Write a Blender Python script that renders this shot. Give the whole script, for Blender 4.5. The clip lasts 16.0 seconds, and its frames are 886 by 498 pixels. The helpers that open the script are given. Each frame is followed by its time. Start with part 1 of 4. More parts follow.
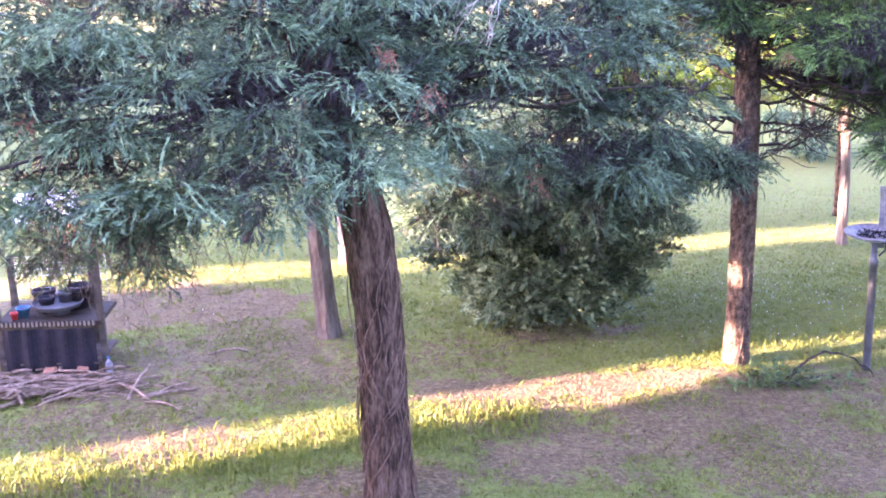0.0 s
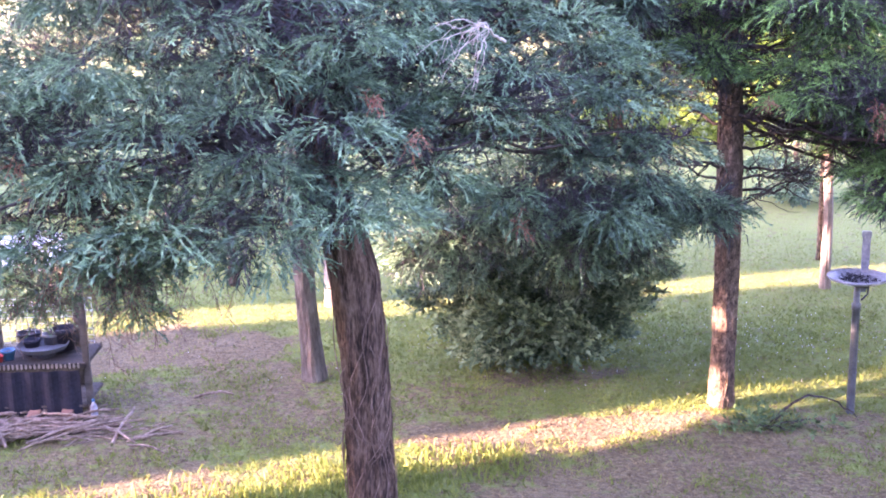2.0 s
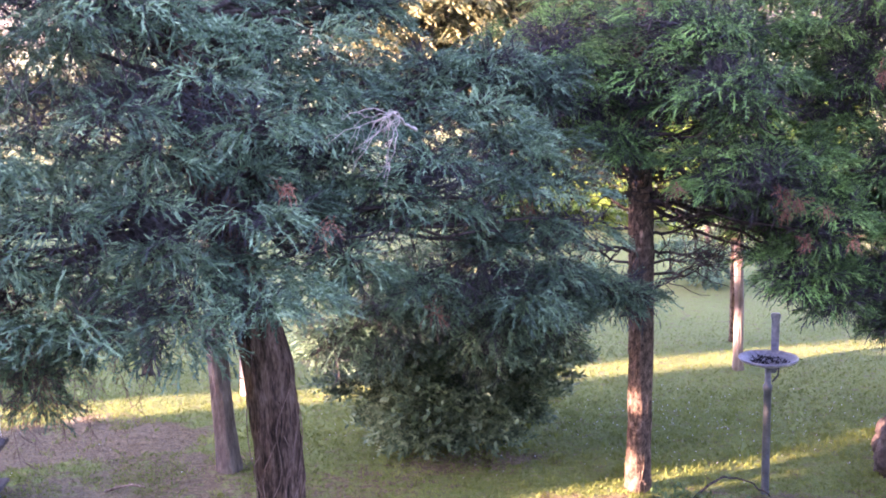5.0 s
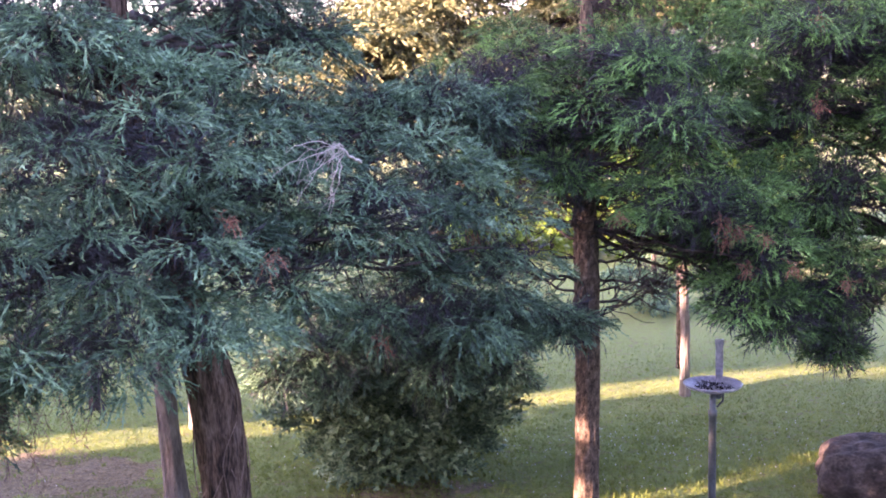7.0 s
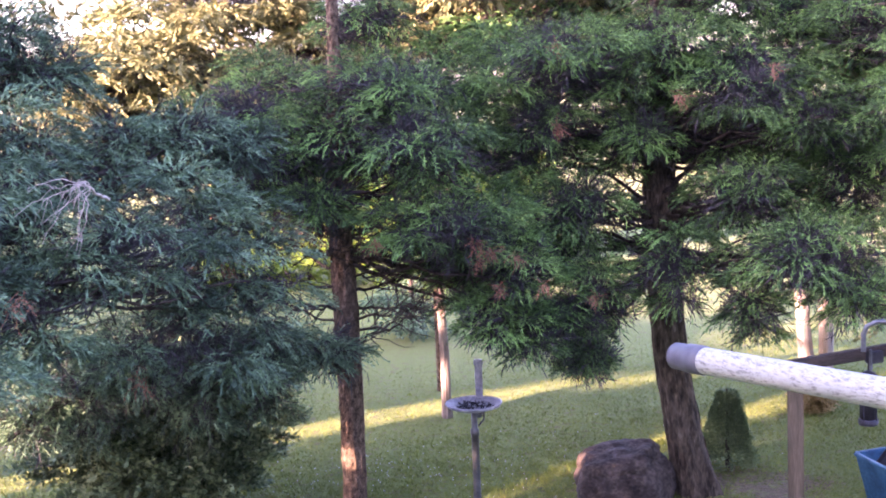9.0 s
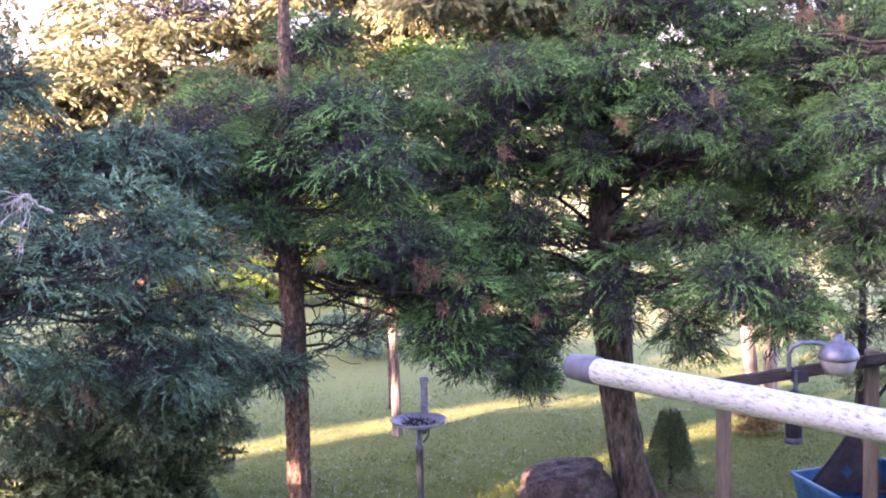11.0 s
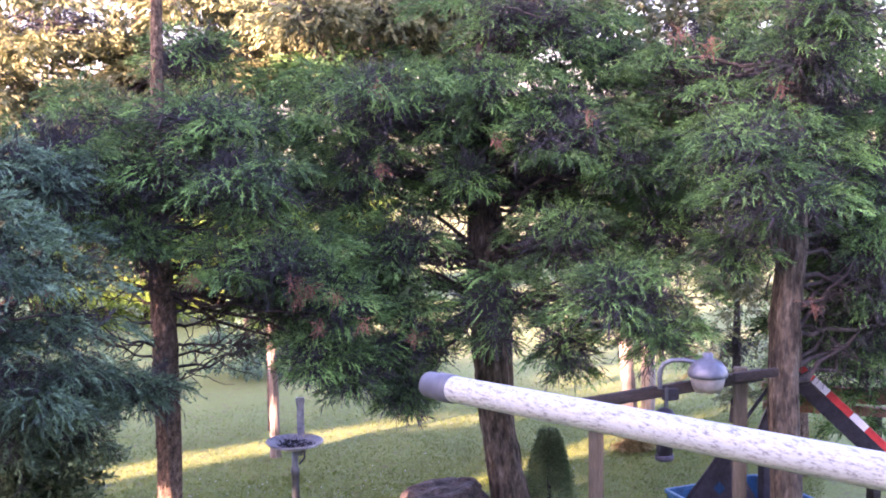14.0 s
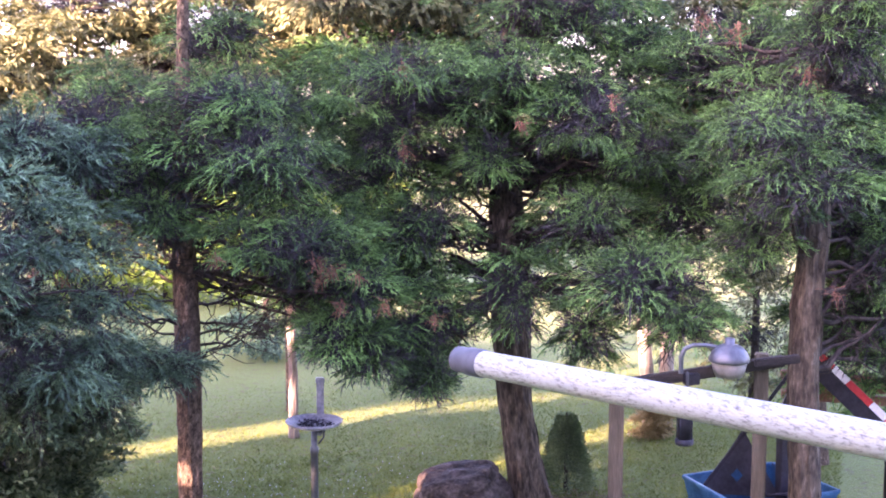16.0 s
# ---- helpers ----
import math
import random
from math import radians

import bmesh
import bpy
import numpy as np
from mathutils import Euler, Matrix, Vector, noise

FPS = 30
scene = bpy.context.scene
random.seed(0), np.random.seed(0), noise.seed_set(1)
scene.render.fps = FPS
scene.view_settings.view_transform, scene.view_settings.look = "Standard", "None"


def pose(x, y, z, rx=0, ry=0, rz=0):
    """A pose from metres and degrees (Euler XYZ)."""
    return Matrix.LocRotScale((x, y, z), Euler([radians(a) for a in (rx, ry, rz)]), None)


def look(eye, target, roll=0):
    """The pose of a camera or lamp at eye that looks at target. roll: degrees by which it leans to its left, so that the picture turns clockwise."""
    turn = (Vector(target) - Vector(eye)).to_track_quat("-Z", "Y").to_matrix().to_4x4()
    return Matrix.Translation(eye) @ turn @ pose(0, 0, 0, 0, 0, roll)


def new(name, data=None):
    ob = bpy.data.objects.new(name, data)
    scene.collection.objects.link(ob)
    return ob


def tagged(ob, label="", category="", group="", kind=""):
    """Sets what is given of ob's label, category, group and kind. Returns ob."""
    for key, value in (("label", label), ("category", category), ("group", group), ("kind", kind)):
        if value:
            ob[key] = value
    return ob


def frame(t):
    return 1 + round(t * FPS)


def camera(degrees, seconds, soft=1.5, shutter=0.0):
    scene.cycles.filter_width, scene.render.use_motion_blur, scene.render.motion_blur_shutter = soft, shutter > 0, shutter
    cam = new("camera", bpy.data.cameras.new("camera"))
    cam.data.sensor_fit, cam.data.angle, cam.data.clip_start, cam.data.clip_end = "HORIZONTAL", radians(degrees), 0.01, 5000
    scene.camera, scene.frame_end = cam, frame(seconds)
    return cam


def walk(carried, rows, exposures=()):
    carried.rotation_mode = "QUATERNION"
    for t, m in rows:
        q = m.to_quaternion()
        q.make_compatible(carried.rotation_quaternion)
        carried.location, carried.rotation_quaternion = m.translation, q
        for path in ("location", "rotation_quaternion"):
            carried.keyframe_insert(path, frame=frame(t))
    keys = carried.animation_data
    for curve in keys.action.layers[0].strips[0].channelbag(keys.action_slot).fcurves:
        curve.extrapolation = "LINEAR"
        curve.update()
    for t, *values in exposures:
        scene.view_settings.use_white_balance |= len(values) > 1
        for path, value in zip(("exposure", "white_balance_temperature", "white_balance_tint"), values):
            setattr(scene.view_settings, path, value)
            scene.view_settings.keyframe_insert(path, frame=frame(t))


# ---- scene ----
cam = camera(39.4, 16.0, soft=1.9)
PATH = [
    (0, (-0.109, 0.135, 3.822), (-0.105, 2.061, 3.284), -1.6),
    (0.5, (-0.11, 0.125, 3.818), (-0.105, 2.055, 3.294), -1.7),
    (1, (-0.109, 0.115, 3.823), (-0.102, 2.049, 3.316), -1.4),
    (1.5, (-0.106, 0.06, 3.827), (-0.09, 2.0, 3.341), -1.1),
    (2, (-0.106, 0.089, 3.834), (-0.078, 2.033, 3.363), -1.3),
    (2.5, (-0.096, 0.081, 3.846), (-0.054, 2.031, 3.403), -1.4),
    (3, (-0.088, 0.084, 3.845), (-0.025, 2.041, 3.434), -1.4),
    (3.5, (-0.089, 0.069, 3.844), (-0.002, 2.029, 3.454), -1.4),
    (4, (-0.088, 0.078, 3.836), (0.024, 2.041, 3.467), -1.1),
    (4.5, (-0.083, 0.083, 3.841), (0.061, 2.047, 3.492), -0.9),
    (4.7, (-0.077, 0.086, 3.842), (0.074, 2.05, 3.498), -1.0),
    (7, (-0.035, 0.023, 3.857), (0.205, 1.987, 3.564), -1.3),
    (7.5, (-0.086, 0.021, 3.827), (0.209, 1.981, 3.557), -2.3),
    (8, (-0.107, 0.073, 3.844), (0.393, 1.992, 3.584), -3.2),
    (8.5, (-0.105, 0.028, 3.859), (0.523, 1.909, 3.599), -3.1),
    (8.7, (-0.082, 0.022, 3.851), (0.539, 1.906, 3.593), -2.6),
    (11, (0.055, -0.191, 3.84), (0.734, 1.677, 3.616), -1.5),
    (11.5, (0.08, -0.173, 3.833), (0.795, 1.683, 3.62), -1.2),
    (12, (0.107, -0.16, 3.828), (0.856, 1.683, 3.626), -1.1),
    (12.5, (0.147, -0.139, 3.818), (0.924, 1.693, 3.62), -0.8),
    (13, (0.168, -0.135, 3.815), (0.973, 1.685, 3.619), -0.9),
    (13.5, (0.169, -0.138, 3.813), (1.002, 1.669, 3.617), -0.8),
    (14, (0.173, -0.142, 3.814), (1.02, 1.659, 3.619), -0.8),
    (14.5, (0.165, -0.153, 3.811), (1.021, 1.645, 3.622), -0.5),
    (15, (0.156, -0.148, 3.81), (1.009, 1.651, 3.621), -0.4),
    (15.5, (0.146, -0.145, 3.794), (0.984, 1.66, 3.597), -0.3),
    (16, (0.125, -0.151, 3.789), (0.946, 1.659, 3.572), 0.0),
]
walk(cam, [(t, look(eye, target, roll)) for t, eye, target, roll in PATH],
     exposures=[(0, 4.42, 5850, 70), (3, 4.2, 5850, 69), (4.5, 3.9, 5880, 68), (7, 3.56, 5920, 64), (11, 3.68, 5980, 67), (15, 3.7, 5980, 67), (16, 3.76, 5980, 67)])

# ---- light ----
SUN_AZ, SUN_EL = radians(17), radians(12.0)          # the way the light travels, from +x towards +y
TAN = math.tan(SUN_EL)
GO = Vector((math.cos(SUN_AZ), math.sin(SUN_AZ), 0))
world = bpy.data.worlds.new("sky")
scene.world = world
world.use_nodes = True
wn = world.node_tree
sky = wn.nodes.new("ShaderNodeTexSky")
sky.sky_type, sky.sun_disc = "NISHITA", False
sky.sun_elevation, sky.sun_rotation = radians(12), math.pi * 1.5 - SUN_AZ
sky.air_density, sky.dust_density, sky.ozone_density = 1.0, 2.0, 1.2
wn.links.new(sky.outputs[0], wn.nodes["Background"].inputs[0])
wn.nodes["Background"].inputs[1].default_value = 0.15
sun_data = bpy.data.lights.new("sun", "SUN")
sun_data.energy, sun_data.angle, sun_data.color = 5.0, radians(0.6), (1.0, 0.74, 0.42)
sun = new("sun", sun_data)
sun.matrix_world = look((0, 0, 40), Vector((0, 0, 40)) + GO - Vector((0, 0, TAN)))


# ---- materials ----
def material(name, stops, scale=6.0, stretch=(1, 1, 1), rough=0.85, bump=0.3, bump_scale=None, fine=40.0, metal=0.0,
             island=0.0, translucent=0.0, sheen=0.0, spec=0.3):
    """Two noises (large and fine) through a ramp of colours, with relief from the fine one."""
    m = bpy.data.materials.new(name)
    m.use_nodes = True
    n, l = m.node_tree.nodes, m.node_tree.links
    b = n["Principled BSDF"]
    co, mp = n.new("ShaderNodeTexCoord"), n.new("ShaderNodeMapping")
    mp.inputs["Scale"].default_value = stretch
    l.new(co.outputs["Object"], mp.inputs[0])
    big, small, add = n.new("ShaderNodeTexNoise"), n.new("ShaderNodeTexNoise"), n.new("ShaderNodeMath")
    big.inputs["Scale"].default_value, small.inputs["Scale"].default_value = scale, fine
    big.inputs["Detail"].default_value, small.inputs["Detail"].default_value = 5, 4
    l.new(mp.outputs[0], big.inputs[0]), l.new(mp.outputs[0], small.inputs[0])
    add.operation = "MULTIPLY_ADD"
    l.new(small.outputs[0], add.inputs[0]), l.new(big.outputs[0], add.inputs[2])
    add.inputs[1].default_value = 0.6
    sub = n.new("ShaderNodeMath")
    sub.operation = "SUBTRACT"
    sub.inputs[1].default_value = 0.3
    l.new(add.outputs[0], sub.inputs[0])
    fac = sub.outputs[0]
    if island:
        geo, mad = n.new("ShaderNodeNewGeometry"), n.new("ShaderNodeMath")
        mad.operation = "MULTIPLY_ADD"
        l.new(geo.outputs["Random Per Island"], mad.inputs[0]), l.new(fac, mad.inputs[2])
        mad.inputs[1].default_value = island
        off = n.new("ShaderNodeMath")
        off.operation = "SUBTRACT"
        off.inputs[1].default_value = island / 2
        l.new(mad.outputs[0], off.inputs[0])
        fac = off.outputs[0]
    ramp = n.new("ShaderNodeValToRGB")
    r = ramp.color_ramp
    while len(r.elements) < len(stops):
        r.elements.new(0.5)
    for e, (p, c) in zip(r.elements, stops):
        e.position, e.color = p, (*c, 1)
    l.new(fac, ramp.inputs[0])
    l.new(ramp.outputs[0], b.inputs["Base Color"])
    b.inputs["Roughness"].default_value, b.inputs["Metallic"].default_value = rough, metal
    b.inputs["Specular IOR Level"].default_value = spec
    b.inputs["Sheen Weight"].default_value = sheen
    if bump:
        bp = n.new("ShaderNodeBump")
        bp.inputs["Strength"].default_value, bp.inputs["Distance"].default_value = bump, 0.02
        l.new(add.outputs[0], bp.inputs["Height"])
        l.new(bp.outputs[0], b.inputs["Normal"])
    if translucent:
        tr, mix = n.new("ShaderNodeBsdfTranslucent"), n.new("ShaderNodeMixShader")
        l.new(ramp.outputs[0], tr.inputs[0])
        mix.inputs[0].default_value = translucent
        l.new(b.outputs[0], mix.inputs[1]), l.new(tr.outputs[0], mix.inputs[2])
        l.new(mix.outputs[0], n["Material Output"].inputs[0])
    return m


def leafy(name, dark, mid, light, translucent=0.12, scale=2.2):
    return material(name, [(0.3, dark), (0.52, mid), (0.75, light)], scale=scale, fine=9, rough=0.62, bump=0, island=0.35,
                    translucent=translucent)


BLUE_CEDAR = leafy("blue_cedar", (0.040, 0.078, 0.048), (0.088, 0.164, 0.090), (0.225, 0.37, 0.19))
GREEN_CEDAR = leafy("green_cedar", (0.024, 0.053, 0.019), (0.070, 0.152, 0.042), (0.205, 0.41, 0.098))
# yellow of sunlit crowns put into the leaf; also the yellow-green young conifer
PALE_SUNLIT_CEDAR = leafy("pale_sunlit_cedar", (0.090, 0.108, 0.045), (0.19, 0.20, 0.082), (0.31, 0.32, 0.145))
HOLLY = leafy("bush_leaf", (0.038, 0.075, 0.034), (0.15, 0.235, 0.11), (0.40, 0.49, 0.25), 0.15)
FRESH = leafy("fresh_leaf", (0.14, 0.24, 0.03), (0.24, 0.36, 0.05), (0.36, 0.46, 0.09), 0.4)
CUTLEAF = leafy("cut_leaf", (0.045, 0.090, 0.025), (0.095, 0.165, 0.05), (0.17, 0.26, 0.085), 0.15)
SPRUCE = leafy("spruce_needles", (0.085, 0.14, 0.06), (0.16, 0.24, 0.10), (0.26, 0.35, 0.15))
FARLEAF = leafy("far_leaf", (0.035, 0.045, 0.02), (0.06, 0.07, 0.033), (0.10, 0.105, 0.055), 0.3, 0.3)
DEADLEAF = leafy("dead_foliage", (0.13, 0.06, 0.035), (0.23, 0.105, 0.06), (0.34, 0.175, 0.10))
BLADE = leafy("grass_blade", (0.112, 0.152, 0.024), (0.165, 0.215, 0.036), (0.225, 0.272, 0.055), 0.3, 1.3)
STRAW = leafy("straw", (0.070, 0.050, 0.019), (0.145, 0.108, 0.043), (0.28, 0.22, 0.10), 0.15, 6)
BARK = material("red_bark", [(0.28, (0.02, 0.015, 0.010)), (0.46, (0.064, 0.050, 0.034)), (0.62, (0.12, 0.096, 0.066)), (0.8, (0.22, 0.185, 0.135))],
                scale=17, stretch=(1, 1, 0.32), fine=55, bump=1.0, rough=0.92)
SHAGGY = material("shaggy_red_bark", [(0.28, (0.016, 0.010, 0.007)), (0.45, (0.062, 0.037, 0.024)), (0.6, (0.125, 0.080, 0.054)), (0.8, (0.20, 0.145, 0.105))],
                  scale=20, stretch=(1, 1, 0.22), fine=80, bump=1.0, rough=0.95)
STICK = material("dead_stick", [(0.3, (0.12, 0.085, 0.058)), (0.7, (0.36, 0.275, 0.205))], scale=12, rough=0.9)
PALETWIG = material("bleached_twig", [(0.3, (0.34, 0.29, 0.235)), (0.7, (0.53, 0.475, 0.39))], scale=12, rough=0.9)
BARK2 = material("tan_bark", [(0.28, (0.028, 0.019, 0.012)), (0.45, (0.088, 0.060, 0.038)), (0.6, (0.16, 0.114, 0.074)), (0.78, (0.27, 0.20, 0.14))],
                 scale=30, stretch=(1, 1, 0.55), fine=95, bump=1.0, rough=0.92)
# far trunks: sunlit paleness is mixed into the bark colour
SUNLIT_PALEBARK = material("sunlit_pale_bark", [(0.3, (0.16, 0.125, 0.10)), (0.55, (0.30, 0.25, 0.205)), (0.8, (0.44, 0.39, 0.33))], scale=8,
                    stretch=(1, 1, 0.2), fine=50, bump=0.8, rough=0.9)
GREYBARK = material("grey_bark", [(0.3, (0.085, 0.071, 0.056)), (0.55, (0.17, 0.145, 0.117)), (0.8, (0.28, 0.25, 0.205))], scale=14,
                    stretch=(1, 1, 0.25), fine=70, bump=0.9, rough=0.92)
# ivy leaf whose base colour carries the gold of the low sun
SUNGOLD_LEAF = leafy("sunlit_gold_ivy", (0.26, 0.19, 0.075), (0.40, 0.31, 0.13), (0.54, 0.44, 0.21), 0.3, 6)
# twigs within the crowns; their dark grey-blue stands in for the inner shade
SHADE_TWIG = material("shade_dark_twig", [(0.3, (0.030, 0.030, 0.032)), (0.7, (0.072, 0.068, 0.070))], scale=7, rough=0.95, island=0.3)
LIMB = material("limb_bark", [(0.3, (0.022, 0.018, 0.016)), (0.7, (0.085, 0.069, 0.058))], scale=10, stretch=(1, 1, 0.3), rough=0.95)
VINE = material("vine_bark", [(0.3, (0.085, 0.055, 0.042)), (0.7, (0.24, 0.165, 0.125))], scale=12, rough=0.95)
# twin stems: the cream of low sun is put into the bark colour
SUNLIT_CREAM = material("sunlit_cream_bark", [(0.3, (0.24, 0.20, 0.155)), (0.55, (0.40, 0.345, 0.285)), (0.8, (0.52, 0.47, 0.40))], scale=8, stretch=(1, 1, 0.2), fine=50, bump=0.6, rough=0.9)
STONE = material("grey_boulder", [(0.25, (0.016, 0.012, 0.009)), (0.5, (0.058, 0.045, 0.036)), (0.75, (0.135, 0.110, 0.090))], scale=6, stretch=(1, 1, 1.3), fine=30, bump=1.0)
PVC = material("weathered_white_plastic", [(0.30, (0.135, 0.145, 0.115)), (0.39, (0.25, 0.268, 0.218)), (0.46, (0.325, 0.347, 0.285)), (0.62, (0.38, 0.405, 0.335))], scale=70,
               stretch=(2.0, 0.5, 2.0), fine=190, rough=0.5, bump=0.08, spec=0.4)
GREYPVC = material("grey_plastic", [(0.3, (0.062, 0.068, 0.074)), (0.7, (0.105, 0.113, 0.122))], scale=9, rough=0.55, bump=0.05)
WOODPOST = material("weathered_post", [(0.25, (0.042, 0.034, 0.02)), (0.5, (0.08, 0.066, 0.041)), (0.75, (0.14, 0.118, 0.08))], scale=6,
                    stretch=(3, 3, 0.25), fine=60, bump=0.5)
DARKWOOD = material("dark_beam", [(0.3, (0.018, 0.015, 0.012)), (0.7, (0.05, 0.041, 0.032))], scale=6, stretch=(0.4, 2, 3), fine=50, bump=0.5)
GREYMETAL = material("painted_metal", [(0.3, (0.082, 0.092, 0.096)), (0.7, (0.15, 0.165, 0.172))], scale=8, rough=0.45, bump=0.05, metal=0.5)
HOUSING = material("lamp_housing", [(0.3, (0.085, 0.092, 0.10)), (0.7, (0.15, 0.16, 0.17))], scale=9, rough=0.4, bump=0.03, metal=0.4)
LENS = material("lamp_lens", [(0.3, (0.22, 0.215, 0.185)), (0.7, (0.34, 0.33, 0.285))], scale=15, rough=0.4, bump=0.1, translucent=0.3)
BATH = material("bath_glaze", [(0.3, (0.19, 0.20, 0.235)), (0.5, (0.31, 0.32, 0.36)), (0.7, (0.48, 0.49, 0.52))], scale=14, rough=0.35, bump=0.1)
BLACK = material("black_paint", [(0.3, (0.012, 0.012, 0.016)), (0.7, (0.035, 0.035, 0.045))], scale=9, rough=0.5, bump=0.1)
BLUE = material("blue_paint", [(0.3, (0.02, 0.085, 0.16)), (0.6, (0.04, 0.16, 0.28)), (0.8, (0.10, 0.22, 0.32))], scale=7, rough=0.45, bump=0.1)
STEEL = material("dark_steel", [(0.3, (0.035, 0.037, 0.044)), (0.7, (0.085, 0.088, 0.10))], scale=9, rough=0.55, bump=0.15, metal=0.3)
RED = material("red_tape", [(0.3, (0.42, 0.03, 0.03)), (0.7, (0.58, 0.06, 0.05))], scale=9, rough=0.4, bump=0.05)
WHITE = material("white_tape", [(0.3, (0.62, 0.62, 0.62)), (0.7, (0.80, 0.80, 0.80))], scale=9, rough=0.4, bump=0.05)
TARP = material("dark_cloth", [(0.3, (0.008, 0.009, 0.014)), (0.7, (0.022, 0.023, 0.034))], scale=5, rough=0.8, bump=0.3)
PLANKWOOD = material("grey_plank", [(0.3, (0.05, 0.043, 0.036)), (0.7, (0.13, 0.115, 0.095))], scale=5, stretch=(0.5, 3, 3), fine=60, bump=0.5)
SIDING = material("grey_siding", [(0.3, (0.36, 0.35, 0.33)), (0.7, (0.46, 0.45, 0.43))], scale=3, bump=0.2)
SHADEWALL = material("shade_wall_boards", [(0.3, (0.12, 0.09, 0.07)), (0.7, (0.24, 0.19, 0.15))], scale=3, stretch=(2, 2, 0.3), bump=0.4)
CLOVER = material("clover_white", [(0.3, (0.42, 0.44, 0.38)), (0.7, (0.6, 0.61, 0.55))], scale=30, bump=0)
CLAY = material("clay", [(0.3, (0.22, 0.11, 0.07)), (0.7, (0.36, 0.2, 0.13))], scale=9)
PALEPAINT = material("pale_paint", [(0.3, (0.62, 0.64, 0.68)), (0.7, (0.75, 0.77, 0.8))], scale=4, bump=0.05, rough=0.5)


def ground_material():
    m = bpy.data.materials.new("lawn_and_earth")
    m.use_nodes = True
    n, l = m.node_tree.nodes, m.node_tree.links
    b = n["Principled BSDF"]
    co = n.new("ShaderNodeTexCoord")

    def noisy(scale, detail=5):
        t = n.new("ShaderNodeTexNoise")
        t.inputs["Scale"].default_value, t.inputs["Detail"].default_value = scale, detail
        l.new(co.outputs["Object"], t.inputs[0])
        return t.outputs[0]

    def ramp(fac, stops):
        r = n.new("ShaderNodeValToRGB")
        while len(r.color_ramp.elements) < len(stops):
            r.color_ramp.elements.new(0.5)
        for e, (p, c) in zip(r.color_ramp.elements, stops):
            e.position, e.color = p, (*c, 1)
        l.new(fac, r.inputs[0])
        return r.outputs[0]

    def blend(fac, a, c):
        x = n.new("ShaderNodeMix")
        x.data_type = "RGBA"
        l.new(fac, x.inputs[0]), l.new(a, x.inputs[6]), l.new(c, x.inputs[7])
        return x.outputs[2]

    grass = blend(noisy(1.1), ramp(noisy(26), [(0.3, (0.092, 0.132, 0.022)), (0.55, (0.142, 0.192, 0.034)), (0.75, (0.195, 0.242, 0.050))]),
                  ramp(noisy(60), [(0.3, (0.100, 0.140, 0.024)), (0.6, (0.152, 0.202, 0.037)), (0.8, (0.205, 0.250, 0.058))]))
    earth = blend(noisy(2.3), ramp(noisy(22, 8), [(0.32, (0.036, 0.027, 0.010)), (0.5, (0.110, 0.084, 0.034)), (0.7, (0.235, 0.186, 0.085))]),
                  ramp(noisy(95, 8), [(0.32, (0.040, 0.030, 0.011)), (0.52, (0.132, 0.102, 0.043)), (0.7, (0.29, 0.234, 0.115))]))
    at = n.new("ShaderNodeAttribute")
    at.attribute_name = "bare"
    mad = n.new("ShaderNodeMath")
    mad.operation = "MULTIPLY_ADD"
    l.new(noisy(9, 6), mad.inputs[0])
    mad.inputs[1].default_value = 2.0
    l.new(at.outputs["Fac"], mad.inputs[2])
    off = n.new("ShaderNodeMath")
    off.operation = "SUBTRACT"
    off.inputs[1].default_value = 0.62
    l.new(mad.outputs[0], off.inputs[0])
    edge = ramp(off.outputs[0], [(0.45, (0, 0, 0)), (0.85, (1, 1, 1))])
    l.new(blend(edge, grass, earth), b.inputs["Base Color"])
    b.inputs["Roughness"].default_value = 0.9
    b.inputs["Specular IOR Level"].default_value = 0.15
    b.inputs["Sheen Weight"].default_value = 0.06
    bp = n.new("ShaderNodeBump")
    bp.inputs["Strength"].default_value, bp.inputs["Distance"].default_value = 0.7, 0.03
    l.new(noisy(32, 6), bp.inputs["Height"])
    l.new(bp.outputs[0], b.inputs["Normal"])
    return m


GROUND = ground_material()


# ---- mesh helpers ----
def arrays_mesh(name, verts, faces):
    """A mesh from numpy arrays; faces all have the same number of corners."""
    me = bpy.data.meshes.new(name)
    k = faces.shape[1]
    me.vertices.add(len(verts)), me.loops.add(faces.size), me.polygons.add(len(faces))
    me.vertices.foreach_set("co", np.ascontiguousarray(verts, dtype=np.float32).ravel())
    me.loops.foreach_set("vertex_index", np.ascontiguousarray(faces, dtype=np.int32).ravel())
    me.polygons.foreach_set("loop_start", np.arange(0, faces.size, k, dtype=np.int32))
    me.update(calc_edges=True)
    return me


def part(name, me, mat, parent=None, label="", smooth=False):
    """Links a bmesh or mesh as one object under its thing."""
    if isinstance(me, bmesh.types.BMesh):
        bm, me = me, bpy.data.meshes.new(name)
        bmesh.ops.recalc_face_normals(bm, faces=bm.faces)
        bm.to_mesh(me)
        bm.free()
    if mat:
        me.materials.append(mat)
    if smooth:
        me.polygons.foreach_set("use_smooth", [True] * len(me.polygons))
    ob = new(name, me)
    if parent:
        ob.parent = parent
    return tagged(ob, label)


def thing(name, x, y, z, label, category, group="", kind=""):
    e = new(name)
    e.location = (x, y, z)
    bpy.context.view_layer.update()
    return tagged(e, label, category, group, kind)


def box(sx, sy, sz, m=Matrix(), bevel=0.006):
    bm = bmesh.new()
    bmesh.ops.create_cube(bm, size=1, matrix=m @ Matrix.Diagonal((sx, sy, sz, 1)))
    if bevel:
        bmesh.ops.bevel(bm, geom=bm.edges[:], offset=bevel, segments=2, affect="EDGES")
